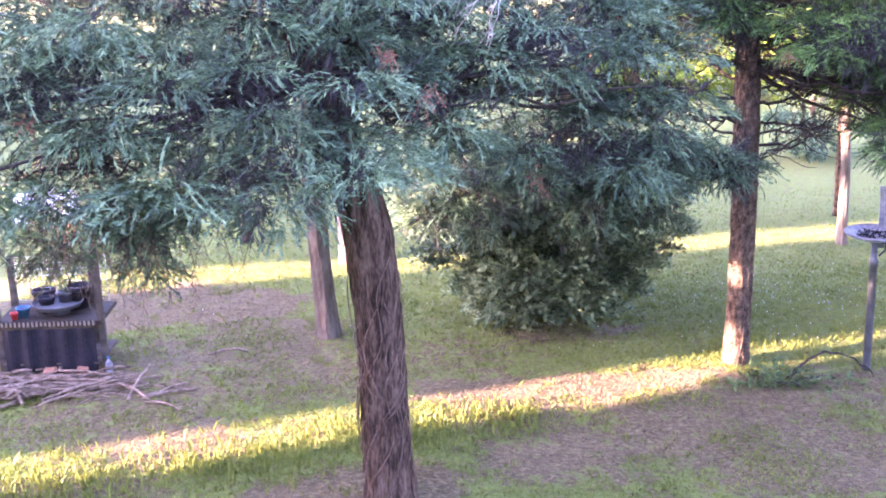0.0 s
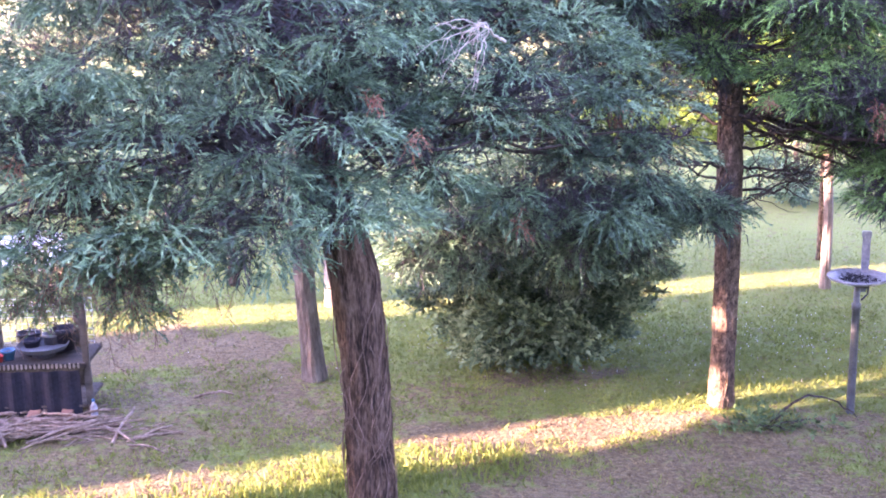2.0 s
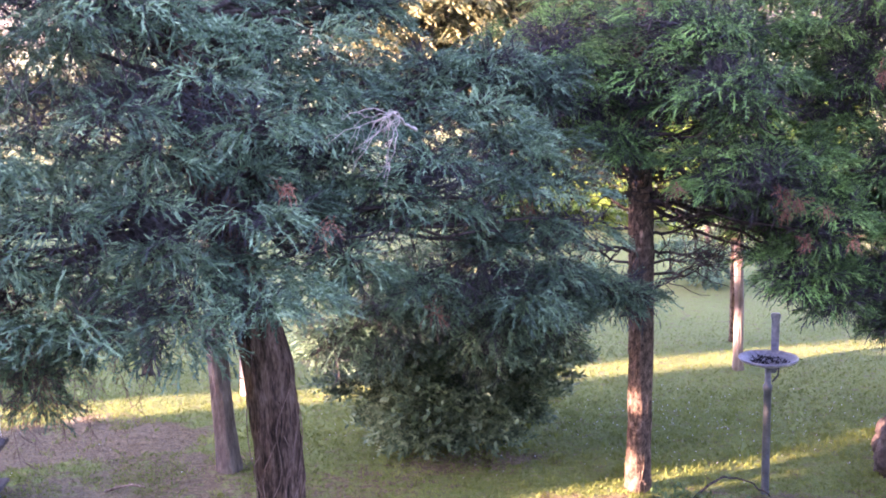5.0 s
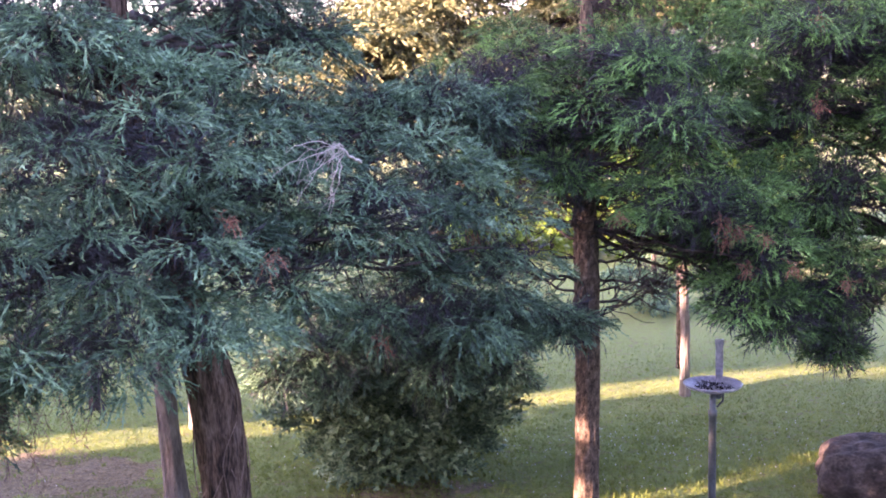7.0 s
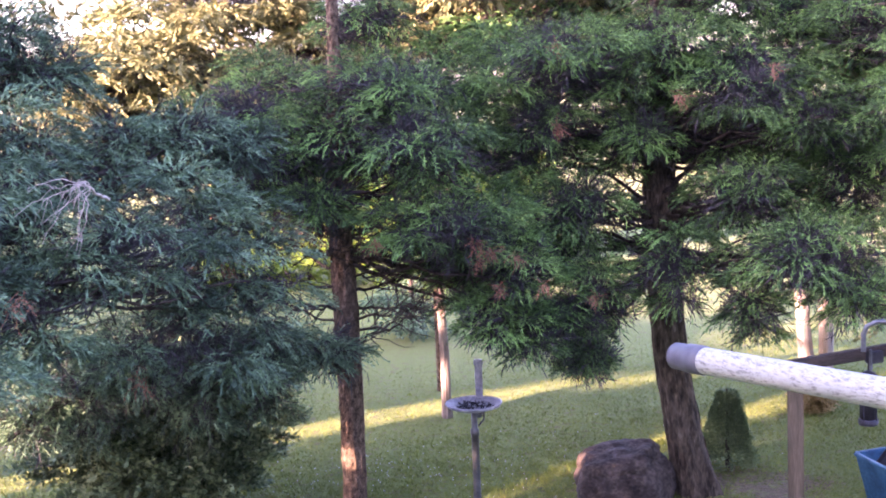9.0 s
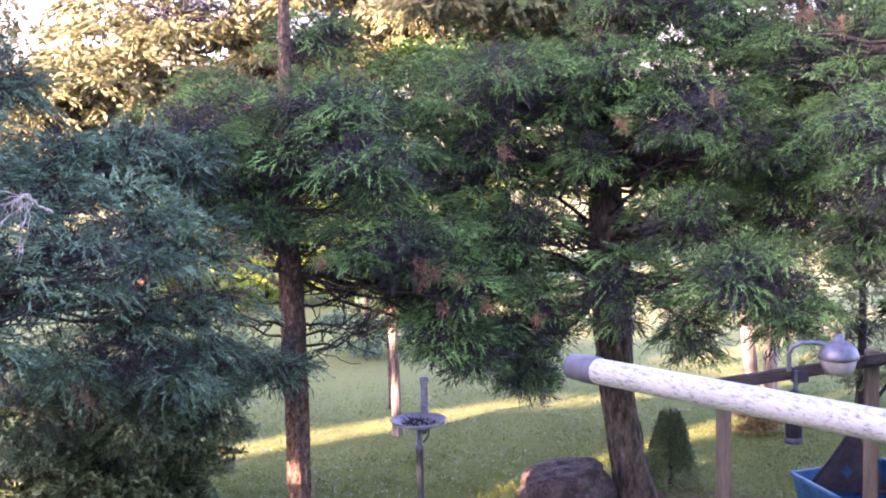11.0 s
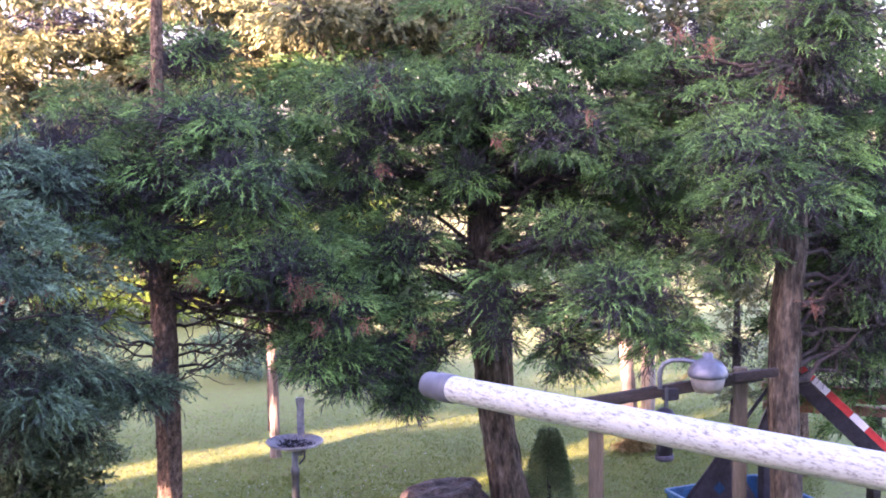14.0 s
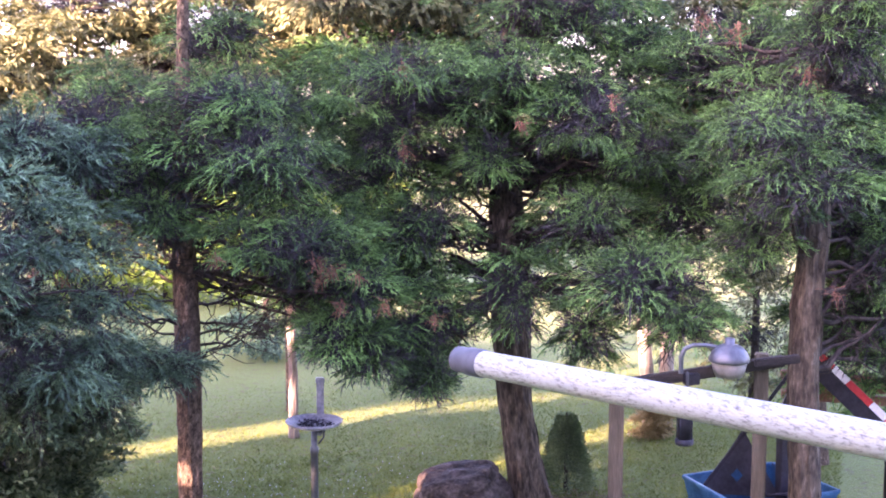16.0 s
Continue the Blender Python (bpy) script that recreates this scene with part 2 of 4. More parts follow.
    return bm


def beam_between(a, b, w, h, bevel=0.005):
    """A squared bar from a to b."""
    a, b = Vector(a), Vector(b)
    q = (b - a).to_track_quat("X", "Z").to_matrix().to_4x4()
    return box((b - a).length, w, h, Matrix.Translation((a + b) / 2) @ q, bevel)


def lathe(profile, sides=28, wobble=0.0):
    """A turned body from (radius, height) pairs."""
    bm = bmesh.new()
    rings = []
    for r, z in profile:
        rings.append([bm.verts.new((r * math.cos(i * math.tau / sides), r * math.sin(i * math.tau / sides),
                                    z + wobble * random.uniform(-1, 1))) for i in range(sides)])
    for lo, hi in zip(rings, rings[1:]):
        for i in range(sides):
            bm.faces.new((lo[i], lo[(i + 1) % sides], hi[(i + 1) % sides], hi[i]))
    bm.faces.new(rings[0][::-1]), bm.faces.new(rings[-1])
    return bm


def tube_arrays(points, radii, sides=7):
    pts = [Vector(p) for p in points]
    out, faces = [], []
    for i, p in enumerate(pts):
        d = (pts[min(i + 1, len(pts) - 1)] - pts[max(i - 1, 0)]).normalized()
        u = d.cross(Vector((0.31, 0.87, 0.2))).normalized()
        w = d.cross(u)
        for k in range(sides):
            a = k * math.tau / sides
            out.append(p + (u * math.cos(a) + w * math.sin(a)) * radii[i])
    for i in range(len(pts) - 1):
        for k in range(sides):
            j = (k + 1) % sides
            faces.append((i * sides + k, i * sides + j, (i + 1) * sides + j, (i + 1) * sides + k))
    return np.array(out), np.array(faces)


def tubes(name, list_of):
    """Several tubes in one mesh."""
    vs, fs, n = [], [], 0
    for points, radii, sides in list_of:
        v, f = tube_arrays(points, radii, sides)
        vs.append(v), fs.append(f + n)
        n += len(v)
    return arrays_mesh(name, np.concatenate(vs), np.concatenate(fs))


def bent(a, b, sag=0.0, wild=0.0, steps=7, rng=random):
    """Points of a wandering line from a to b."""
    a, b = Vector(a), Vector(b)
    pts = []
    for i in range(steps):
        t = i / (steps - 1)
        p = a.lerp(b, t) + Vector((0, 0, -sag * 4 * t * (1 - t)))
        if 0 < i < steps - 1:
            p += Vector((rng.uniform(-1, 1), rng.uniform(-1, 1), rng.uniform(-1, 1))) * wild
        pts.append(p)
    return pts


# ---- foliage ----
RNG = np.random.default_rng(7)


def kite(base, way, length, width, roll):
    """Four corners of one narrow leaf."""
    way = way / np.linalg.norm(way)
    side = np.cross(way, (0, 0, 1.0) if abs(way[2]) < 0.9 else (1.0, 0, 0))
    side /= np.linalg.norm(side)
    side = side * math.cos(roll) + np.cross(way, side) * math.sin(roll)
    mid = base + way * length * 0.4
    return [base, mid + side * width / 2, base + way * length, mid - side * width / 2]


def cedar_sprig(rng, shoots=12, droop=0.36, width=0.05, length=0.155):
    """A drooping finger of foliage, one unit long along x, beset with short stubby shoots."""
    q = []
    bend = rng.uniform(-0.25, 0.25)
    line = lambda t: np.array((t - 0.12 * t * t, bend * t * t, 0.10 * t - droop * t * t))
    for t in (0.0, 0.3, 0.6):
        q += kite(line(t), line(t + 0.35) - line(t), 0.42, width, rng.uniform(-0.5, 0.5))
    for i in range(shoots):
        t = 0.1 + 0.86 * i / shoots
        a, f = rng.uniform(0, math.tau), rng.uniform(0.7, 1.5)
        along = line(t + 0.05) - line(t)
        d = along / np.linalg.norm(along) * f + np.array((0, math.cos(a), 0.75 * math.sin(a) + 0.2))
        q += kite(line(t), d, length * rng.uniform(0.7, 1.35) * (1.25 - 0.5 * t), width * rng.uniform(0.75, 1.1), rng.uniform(0, 3))
    return np.array(q)


def broad_sprig(rng, leaves=15, width=0.115, length=0.24):
    q = []
    q += kite(np.zeros(3), np.array((1.0, 0, 0.0)), 0.9, 0.02, 0)
    for i in range(leaves):
        t = 0.12 + 0.85 * i / leaves
        a = rng.uniform(0, math.tau)
        d = np.array((rng.uniform(0.3, 0.8), math.cos(a) * 0.8, math.sin(a) * 0.6 + 0.2))
        q += kite(np.array((t, 0, 0.03)), d, length * rng.uniform(0.7, 1.2), width * rng.uniform(0.8, 1.2), rng.uniform(-0.6, 0.6))
    return np.array(q)


CEDAR = [cedar_sprig(RNG) for _ in range(6)]
COARSE = [cedar_sprig(RNG, 10, 0.35, 0.09, 0.22) for _ in range(4)]
TWIGGY = [cedar_sprig(RNG, 9, 0.1, 0.03, 0.4) for _ in range(4)]
THIN = [cedar_sprig(RNG, 10, 0.3, 0.013, 0.3) for _ in range(4)]
BROAD = [broad_sprig(RNG) for _ in range(5)]


def place_sprigs(name, kinds, at, way, size, droop_up=0.35):
    """One mesh of sprigs: at, way (n x 3), size (n)."""
    n = len(at)
    x = way / np.linalg.norm(way, axis=1)[:, None]
    up = np.tile((0, 0, 1.0), (n, 1)) + RNG.normal(0, droop_up, (n, 3))
    y = np.cross(up, x)
    y /= np.linalg.norm(y, axis=1)[:, None] + 1e-9
    z = np.cross(x, y)
    rot = np.stack([x, y, z], axis=2) * size[:, None, None]
    pick = RNG.integers(0, len(kinds), n)
    blocks = []
    for k, tpl in enumerate(kinds):
        m = pick == k
        if m.any():
            blocks.append((np.einsum("nij,vj->nvi", rot[m], tpl) + at[m][:, None, :]).reshape(-1, 3))
    v = np.concatenate(blocks)
    return arrays_mesh(name, v, np.arange(len(v)).reshape(-1, 4))


def crown_points(blobs, pads, sprigs, size, inner=0.5, hang=0.0, pad=0.34):
    """Flattened drooping pads of sprigs over the shells of ellipsoids (pads to the square metre); then points for the dead twigs within."""
    at, way, sz, core = [], [], [], []
    for cx, cy, cz, rx, ry, rz in blobs:
        c, full = np.array((cx, cy, cz)), np.array((rx, ry, rz))
        r = np.maximum(full - (0.2, 0.2, 0.08), full * 0.4)
        area = 4 * math.pi * (rx * ry + rx * rz + ry * rz) / 3
        n = max(5, int(area * pads))
        k = (np.arange(n) + 0.5) / n
        z, a = 1 - 2 * k, np.arange(n) * 2.39996 + RNG.uniform(0, 6)
        u = np.stack([np.sqrt(1 - z * z) * np.cos(a), np.sqrt(1 - z * z) * np.sin(a), z], axis=1) + RNG.normal(0, 0.14, (n, 3))
        centre = c + u * r * RNG.uniform(0.8, 1.08, (n, 1))
        reach = np.minimum(pad * RNG.uniform(0.55, 1.3, n), 0.8 * min(rx, ry))
        m = n * sprigs
        ci = np.repeat(np.arange(n), sprigs)
        b = RNG.uniform(0, math.tau, m)
        rho = np.sqrt(RNG.uniform(0, 1, m))
        flat = np.stack([np.cos(b), np.sin(b), np.zeros(m)], axis=1)
        p = centre[ci] + flat * (rho * reach[ci] * 0.75)[:, None]
        p[:, 2] += reach[ci] * 0.42 * (1 - rho ** 2) * RNG.uniform(0.5, 1.0, m) - 0.05
        d = flat * (0.35 + 0.65 * rho)[:, None] + u[ci] * (0.35, 0.35, 0.2) + RNG.normal(0, 0.2, (m, 3))
        d[:, 2] += 0.30 * (1 - rho) - 0.22 * rho - hang
        at.append(p), way.append(d), sz.append(size * RNG.uniform(0.55, 1.2, m))
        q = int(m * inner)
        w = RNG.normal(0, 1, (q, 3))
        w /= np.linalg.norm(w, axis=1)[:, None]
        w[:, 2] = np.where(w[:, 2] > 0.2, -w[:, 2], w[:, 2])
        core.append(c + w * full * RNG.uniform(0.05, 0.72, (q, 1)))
    return np.concatenate(at), np.concatenate(way), np.concatenate(sz), np.concatenate(core)


def trunk_mesh(points, radii, seed=0, sides=60, ridge=0.06, rings=84, flare=0.25):
    """A tapered stem with lengthwise ridges and a flared foot."""
    pts = [Vector(p) for p in points]
    zs = [p.z for p in pts]
    v, f = [], []
    for i in range(rings):
        z = zs[0] + (zs[-1] - zs[0]) * i / (rings - 1)
        p = Vector((np.interp(z, zs, [q.x for q in pts]), np.interp(z, zs, [q.y for q in pts]), z))
        r = np.interp(z, zs, radii)
        r *= 1 + flare * math.exp(-(z - zs[0]) / 0.16)
        for k in range(sides):
            a = k * math.tau / sides
            tw = a + 0.25 * z + seed
            bump = 0.6 * math.sin(5 * tw + 1.3 * math.sin(2 * z + seed)) + 0.5 * math.sin(11 * tw + 2 * z)
            bump += 1.6 * noise.noise(Vector((math.cos(a) * 4, math.sin(a) * 4, z * 1.3 + seed * 9)))
            bump += 0.9 * noise.noise(Vector((math.cos(a) * 11, math.sin(a) * 11, z * 3 + seed * 5)))
            bump += 1.1 * noise.noise(Vector((math.cos(a) * 24, math.sin(a) * 24, z * 7 + seed * 3))) + 0.35 * math.sin(23 * tw + 3 * math.sin(3 * z))
            rr = r * (1 + ridge * bump)
            v.append((p.x + rr * math.cos(a), p.y + rr * math.sin(a), z))
    for i in range(rings - 1):
        for k in range(sides):
            j = (k + 1) % sides
            f.append((i * sides + k, i * sides + j, (i + 1) * sides + j, (i + 1) * sides + k))
    return arrays_mesh("trunk", np.array(v), np.array(f))


def bark_strips(points, radii, count, seed):
    """Peeling strips of bark standing off the stem."""
    rng = random.Random(seed)
    zs = [p[2] for p in points]
    out = []
    for _ in range(count):
        z0 = rng.uniform(zs[0] + 0.02, zs[-1] - 0.3)
        ln = rng.uniform(0.1, 0.38)
        a = rng.uniform(0, math.tau)
        pts = []
        for i in range(5):
            z = z0 + ln * i / 4
            r = np.interp(z, zs, radii) * (1.07 + (0.05 if i == 0 else 0.0))
            aa = a + 0.12 * math.sin(i + a)
            pts.append((np.interp(z, zs, [p[0] for p in points]) + r * math.cos(aa),
                        np.interp(z, zs, [p[1] for p in points]) + r * math.sin(aa), z))
        w = rng.uniform(0.003, 0.008)
        out.append((pts, [w * 0.5, w, w, w, w * 0.4], 5))
    return tubes("bark_strips", out)


def tree(name, label, stem, radii, blobs, leaf, bark, pads=2.6, sprigs=95, size=0.22, kinds=None, limbs=3, twigs=26, seed=1,
         dead=(), strips=40, hang=0.0, inner=0.32, pad=0.34, low=1.75, bare=0, bare_z=(1.8, 2.9), above=()):
    rng = random.Random(seed)
    x, y, z = stem[0]
    t = thing(name, 0, 0, 0, label, "tree")
    part("trunk", trunk_mesh(stem, radii, seed) if strips else trunk_mesh(stem, radii, seed, 26, 0.07, 34), bark, t, smooth=True)
    if strips:
        tagged(part("bark", bark_strips(stem, radii, strips, seed), bark, t, "loose strips of shredded bark", smooth=True), kind="stuff")
    zs = [p[2] for p in stem]
    for bx, by, bz, rx, ry, rz in blobs:
        made = []
        if rx < 0.3 or bz < low - 0.45:
            continue
        for k in range(limbs):
            h = min(max(bz - rng.uniform(0.0, 0.6), zs[0] + low), zs[-1] - 0.05)
            root = (np.interp(h, zs, [p[0] for p in stem]), np.interp(h, zs, [p[1] for p in stem]), h)
            end = (bx + rng.uniform(-0.6, 0.6) * rx, by + rng.uniform(-0.6, 0.6) * ry, bz + rng.uniform(-0.5, 0.3) * rz)
            line = bent(root, end, 0.06, 0.05, 8, rng)
            made.append((line, [0.023 - 0.0023 * i for i in range(8)], 6))
            for _ in range(twigs // limbs):
                s = line[rng.randint(2, 7)]
                e = s + Vector((rng.uniform(-1, 1) * rx, rng.uniform(-1, 1) * ry, rng.uniform(-0.8, 0.6) * rz)) * 0.7
                made.append((bent(s, e, 0.04, 0.03, 5, rng), [0.006, 0.0055, 0.0045, 0.003, 0.002], 4))
        part("limb", tubes("limb", made), LIMB, t)
    for k in range(bare):
        h = bare_z[0] + (bare_z[1] - bare_z[0]) * (k + 0.5) / bare
        root = (np.interp(h, zs, [p[0] for p in stem]), np.interp(h, zs, [p[1] for p in stem]), h)
        ang = (0.1 if k % 2 else math.pi - 0.1) + rng.uniform(-0.7, 0.7)
        ln = rng.uniform(0.3, 0.75)
        line = bent(root, Vector(root) + Vector((math.cos(ang) * ln, math.sin(ang) * ln, rng.uniform(-0.05, 0.4))), 0.05, 0.035, 9, rng)
        made = [(line, [0.017 - 0.0017 * i for i in range(9)], 6)]
        for _ in range(12):
            s0 = line[rng.randint(2, 8)]
            e0 = s0 + Vector((math.cos(ang) * 0.2 + rng.uniform(-0.25, 0.25), rng.uniform(-0.25, 0.25), rng.uniform(-0.2, 0.28)))
            made.append((bent(s0, e0, 0.02, 0.02, 6, rng), [0.006, 0.005, 0.004, 0.0035, 0.003, 0.002], 4))
        part("bare_limb", tubes("bare_limb", made), LIMB, t)
    a, w, s, core = crown_points(blobs, pads, sprigs, size, inner, hang, pad)
    part("crown", place_sprigs("crown", kinds or CEDAR, a, w, s), leaf, t)
    tagged(part("twig_mass", place_sprigs("twig_mass", TWIGGY, core, RNG.normal(0, 1, (len(core), 3)), RNG.uniform(0.16, 0.34, len(core))), SHADE_TWIG, t,
                "dead twigs inside the crown, in the dark tone of its inner shade"), kind="stuff")
    # unseen crown above the view, added to shade the boughs below
    if above:
        a, w, s, core = crown_points(above, 0.7, 40, 0.36, 0.1, 0, 0.55)
        part("unseen_upper_crown", place_sprigs("unseen_upper_crown", COARSE, a, w, s), leaf, t)
    for dx, dy, dz, dr in dead:
        n = 26
        p = np.array((dx, dy, dz)) + RNG.normal(0, dr * 0.35, (n, 3))
        d = RNG.normal(0, 0.7, (n, 3)) + (0, -0.3, -0.4)
        part("dead_spray", place_sprigs("dead_spray", CEDAR, p, d, RNG.uniform(0.06, 0.12, n)), DEADLEAF, t, "rust-brown spray, for dead leaf and for sunlit orange twigs")["kind"] = "stuff"
    return t


# ---- ground ----
BARE = ((1.5, 9.0, 1.5, 0.75, 0.62), (0.9, 9.55, 1.6, 0.3, 0.8), (3.2, 9.2, 1.4, 0.7, 0.42), (-2.9, 11.9, 1.5, 0.75, 0.95),
        (-1.7, 11.3, 0.9, 0.3, 0.6), (-2.6, 9.9, 1.8, 1.1, 0.45), (-1.4, 9.6, 0.8, 0.35, 0.4), (0.6, 8.0, 0.9, 0.3, 0.4), (-0.9, 7.75, 0.9, 0.45, 0.75), (-3.0, 7.8, 1.2, 0.4, 0.5),
        (-2.2, 10.5, 1.9, 1.0, 0.55), (2.3, 8.3, 2.1, 0.8, 0.62), (-2.6, 8.9, 1.6, 0.6, 0.5), (0.8, 10.9, 0.9, 0.35, 0.55), (6.3, 9.9, 0.7, 0.5, 0.5), (-0.6, 10.2, 1.6, 0.6, 0.35))


def bare_at(x, y):
    """How bare the earth is, 0 to 1, in worn patches."""
    b = np.zeros_like(x)
    for cx, cy, rx, ry, k in BARE:
        q = ((x - cx) / rx) ** 2 + ((y - cy) / ry) ** 2
        q = q + 0.3 * np.sin(3.1 * x + 1.7 * y + cx) + 0.28 * np.sin(5.3 * y - 2.1 * x) + 0.2 * np.sin(9.7 * x + 4 * y) + 0.12 * np.sin(17 * y - 8 * x)
        b = np.maximum(b, k * np.clip(1.35 - q, 0, 1))
    return b


def height_at(x, y):
    near = np.exp(-(((x - 2) / 9) ** 2 + ((y - 10) / 9) ** 2))
    return near * (0.022 * np.sin(1.9 * x + 0.7 * y) * np.sin(1.3 * y - 0.5 * x) + 0.012 * np.sin(5.1 * x) * np.sin(4.3 * y + 1))


fine_x, fine_y = np.arange(-8, 14.01, 0.11), np.arange(4, 20.01, 0.11)
gx = np.concatenate([[-900, -400, -150, -60, -30, -16, -10], fine_x, [16, 20, 30, 60, 150, 400, 900]])
gy = np.concatenate([[-900, -400, -100, -30, -8, 0], fine_y, [22, 26, 32, 45, 80, 200, 500, 1500]])
mx, my = np.meshgrid(gx, gy)
flat_x, flat_y = mx.ravel(), my.ravel()
cols, rows_n = len(gx), len(gy)
idx = np.arange(cols * rows_n).reshape(rows_n, cols)
quads = np.stack([idx[:-1, :-1], idx[:-1, 1:], idx[1:, 1:], idx[1:, :-1]], axis=-1).reshape(-1, 4)
ground_mesh = arrays_mesh("ground", np.stack([flat_x, flat_y, height_at(flat_x, flat_y)], axis=1), quads)
worn = ground_mesh.attributes.new("bare", "FLOAT", "POINT")
worn.data.foreach_set("value", bare_at(flat_x, flat_y).astype(np.float32))
ground = tagged(part("ground", ground_mesh, GROUND, smooth=True), "mown lawn with worn patches of bare reddish earth", "ground", kind="structure")


def blades(name, n, region, tall, lean, mat, label, keep, width=0.0065):
    """Loose grass blades: one bent triangle pair each."""
    x0, x1, y0, y1 = region
    x, y = RNG.uniform(x0, x1, n), RNG.uniform(y0, y1, n)
    ok = keep(x, y)
    x, y = x[ok], y[ok]
    n = len(x)
    h = tall * RNG.uniform(0.45, 1.3, n)
    a = RNG.uniform(0, math.tau, n)
    base = np.stack([x, y, height_at(x, y) - 0.004], axis=1)
    side = np.stack([np.cos(a), np.sin(a), np.zeros(n)], axis=1) * width
    b = RNG.uniform(0, math.tau, n)
    bend = np.stack([np.cos(b), np.sin(b), np.zeros(n)], axis=1) * (h * lean * RNG.uniform(0.2, 1.2, n))[:, None]
    mid = base + bend * 0.35 + np.stack([np.zeros(n), np.zeros(n), h * 0.6], axis=1)
    top = base + bend + np.stack([np.zeros(n), np.zeros(n), h], axis=1)
    if tall > 0.05:
        v = np.stack([base - side, base + side, mid + side * 0.8, mid - side * 0.8, mid - side * 0.8, mid + side * 0.8, top + side * 0.1, top - side * 0.1], axis=1)
    else:
        v = np.stack([base - side * 0.3, mid + side, top, mid - side], axis=1)
    me = arrays_mesh(name, v.reshape(-1, 3), np.arange(v.shape[0] * v.shape[1]).reshape(-1, 4))
    return tagged(part(name, me, mat), label, "grass", kind="stuff")


def patch(x, y):
    """A patchy field, about 0 to 1."""
    f = np.sin(2.3 * x + 1.1 * y) + np.sin(3.7 * y - 1.9 * x + 1) + 0.8 * np.sin(6.1 * x + 2.2 * y + 2) + 0.7 * np.sin(8.3 * y - 3.1 * x) + 0.5 * np.sin(14 * x + 9 * y)
    return 0.5 + f / 6


def chance(x, y):
    return RNG.random(len(x))


def strip_s(x, y):
    return -x * math.sin(SUN_AZ) + y * math.cos(SUN_AZ)


blades("lawn_grass", 300000, (-4.5, 13, 6.8, 17), 0.03, 1.5, BLADE, "short green lawn grass",
       lambda x, y: (patch(x, y) + 0.35 * chance(x, y) > bare_at(x, y) * 1.45) & (x < y * 0.95) & (chance(x, y) < np.clip((16.5 - y) / 5, 0, 1)), 0.005)
blades("tall_grass", 15000, (-3.6, 1.0, 7.2, 9.3), 0.085, 0.8, BLADE, "long unmown tufts of bright green grass",
       lambda x, y: np.exp(-((strip_s(x, y) - 8.45) / 0.33) ** 2) * (0.6 + 0.4 * np.sin(3 * x) * np.sin(5 * y + x)) * np.clip((0.75 - x) * 4, 0, 1) > chance(x, y))
blades("edge_grass", 4000, (1.8, 6.5, 9.6, 11.6), 0.06, 0.8, BLADE, "ragged grass along the edge of the worn earth",
       lambda x, y: np.exp(-((strip_s(x, y) - 9.15) / 0.16) ** 2) > chance(x, y))
blades("grass_tufts", 90000, (-4.3, 5.5, 6.9, 12.8), 0.05, 1.1, BLADE, "coarse uneven tufts in the thin lawn",
       lambda x, y: np.sin(9 * x + 3 * np.sin(5 * y)) * np.sin(8 * y + 3 * np.sin(6 * x)) - 0.25 * bare_at(x, y) > 0.42 + 0.45 * chance(x, y), 0.0045)
blades("dry_grass", 30000, (-4.2, 5.5, 7.2, 12.6), 0.016, 4.0, STRAW, "dry clippings and straw on bare earth",
       lambda x, y: bare_at(x, y) + 0.12 > chance(x, y) * (0.5 + patch(x, y)), 0.006)


# ---- walls outside the view: the house behind, and added walls whose cut openings shape the low sun ----
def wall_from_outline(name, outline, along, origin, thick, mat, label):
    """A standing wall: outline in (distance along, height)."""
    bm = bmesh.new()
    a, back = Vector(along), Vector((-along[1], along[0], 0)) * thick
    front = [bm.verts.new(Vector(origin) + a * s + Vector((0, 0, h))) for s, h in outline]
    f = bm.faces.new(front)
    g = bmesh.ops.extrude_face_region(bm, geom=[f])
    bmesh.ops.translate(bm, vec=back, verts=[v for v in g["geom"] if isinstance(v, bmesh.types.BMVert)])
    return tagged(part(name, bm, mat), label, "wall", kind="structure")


SHADE_LINE = GO * -14.0
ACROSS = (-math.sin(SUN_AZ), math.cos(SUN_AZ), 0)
# added sun blockers, no known building; outlines drawn from the bands of light wanted
wall_from_outline("shade_wall", [(-15, 0), (8.42, 0), (8.42, 3.95), (8.66, 4.2), (8.66, 4.5), (8.12, 5.0), (7.92, 5.34), (7.88, 5.6), (8.97, 5.6), (8.97, 6.9), (9.4, 6.9), (9.4, 5.6), (9.55, 5.6), (9.55, 5.2), (9.08, 4.6), (9.03, 0),
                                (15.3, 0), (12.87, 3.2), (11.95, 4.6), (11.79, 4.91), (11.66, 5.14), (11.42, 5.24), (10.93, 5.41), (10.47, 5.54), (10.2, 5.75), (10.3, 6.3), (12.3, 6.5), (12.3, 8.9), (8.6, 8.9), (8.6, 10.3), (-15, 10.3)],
                  ACROSS, SHADE_LINE, 0.2, SHADEWALL, "unseen added wall with openings cut to shape the low sun")
wall_from_outline("shade_wall_low", [(16.4, 0), (13.64, 3.22), (13.15, 3.74), (12.47, 4.65), (12.32, 4.99), (12.13, 5.22), (11.82, 5.32), (11.36, 5.51), (10.95, 5.65), (10.9, 5.78), (13, 5.9), (17, 6.0), (42, 6.2), (42, 0)],
                  ACROSS, SHADE_LINE, 0.2, SHADEWALL, "unseen added low wall blocking the low sun")
wall_from_outline("wall_south", [(-9, 0), (12, 0), (12, 5.4), (-9, 5.4)], (1, 0, 0), (0, -2.6, 0), 0.2, SIDING, "plain grey house wall")
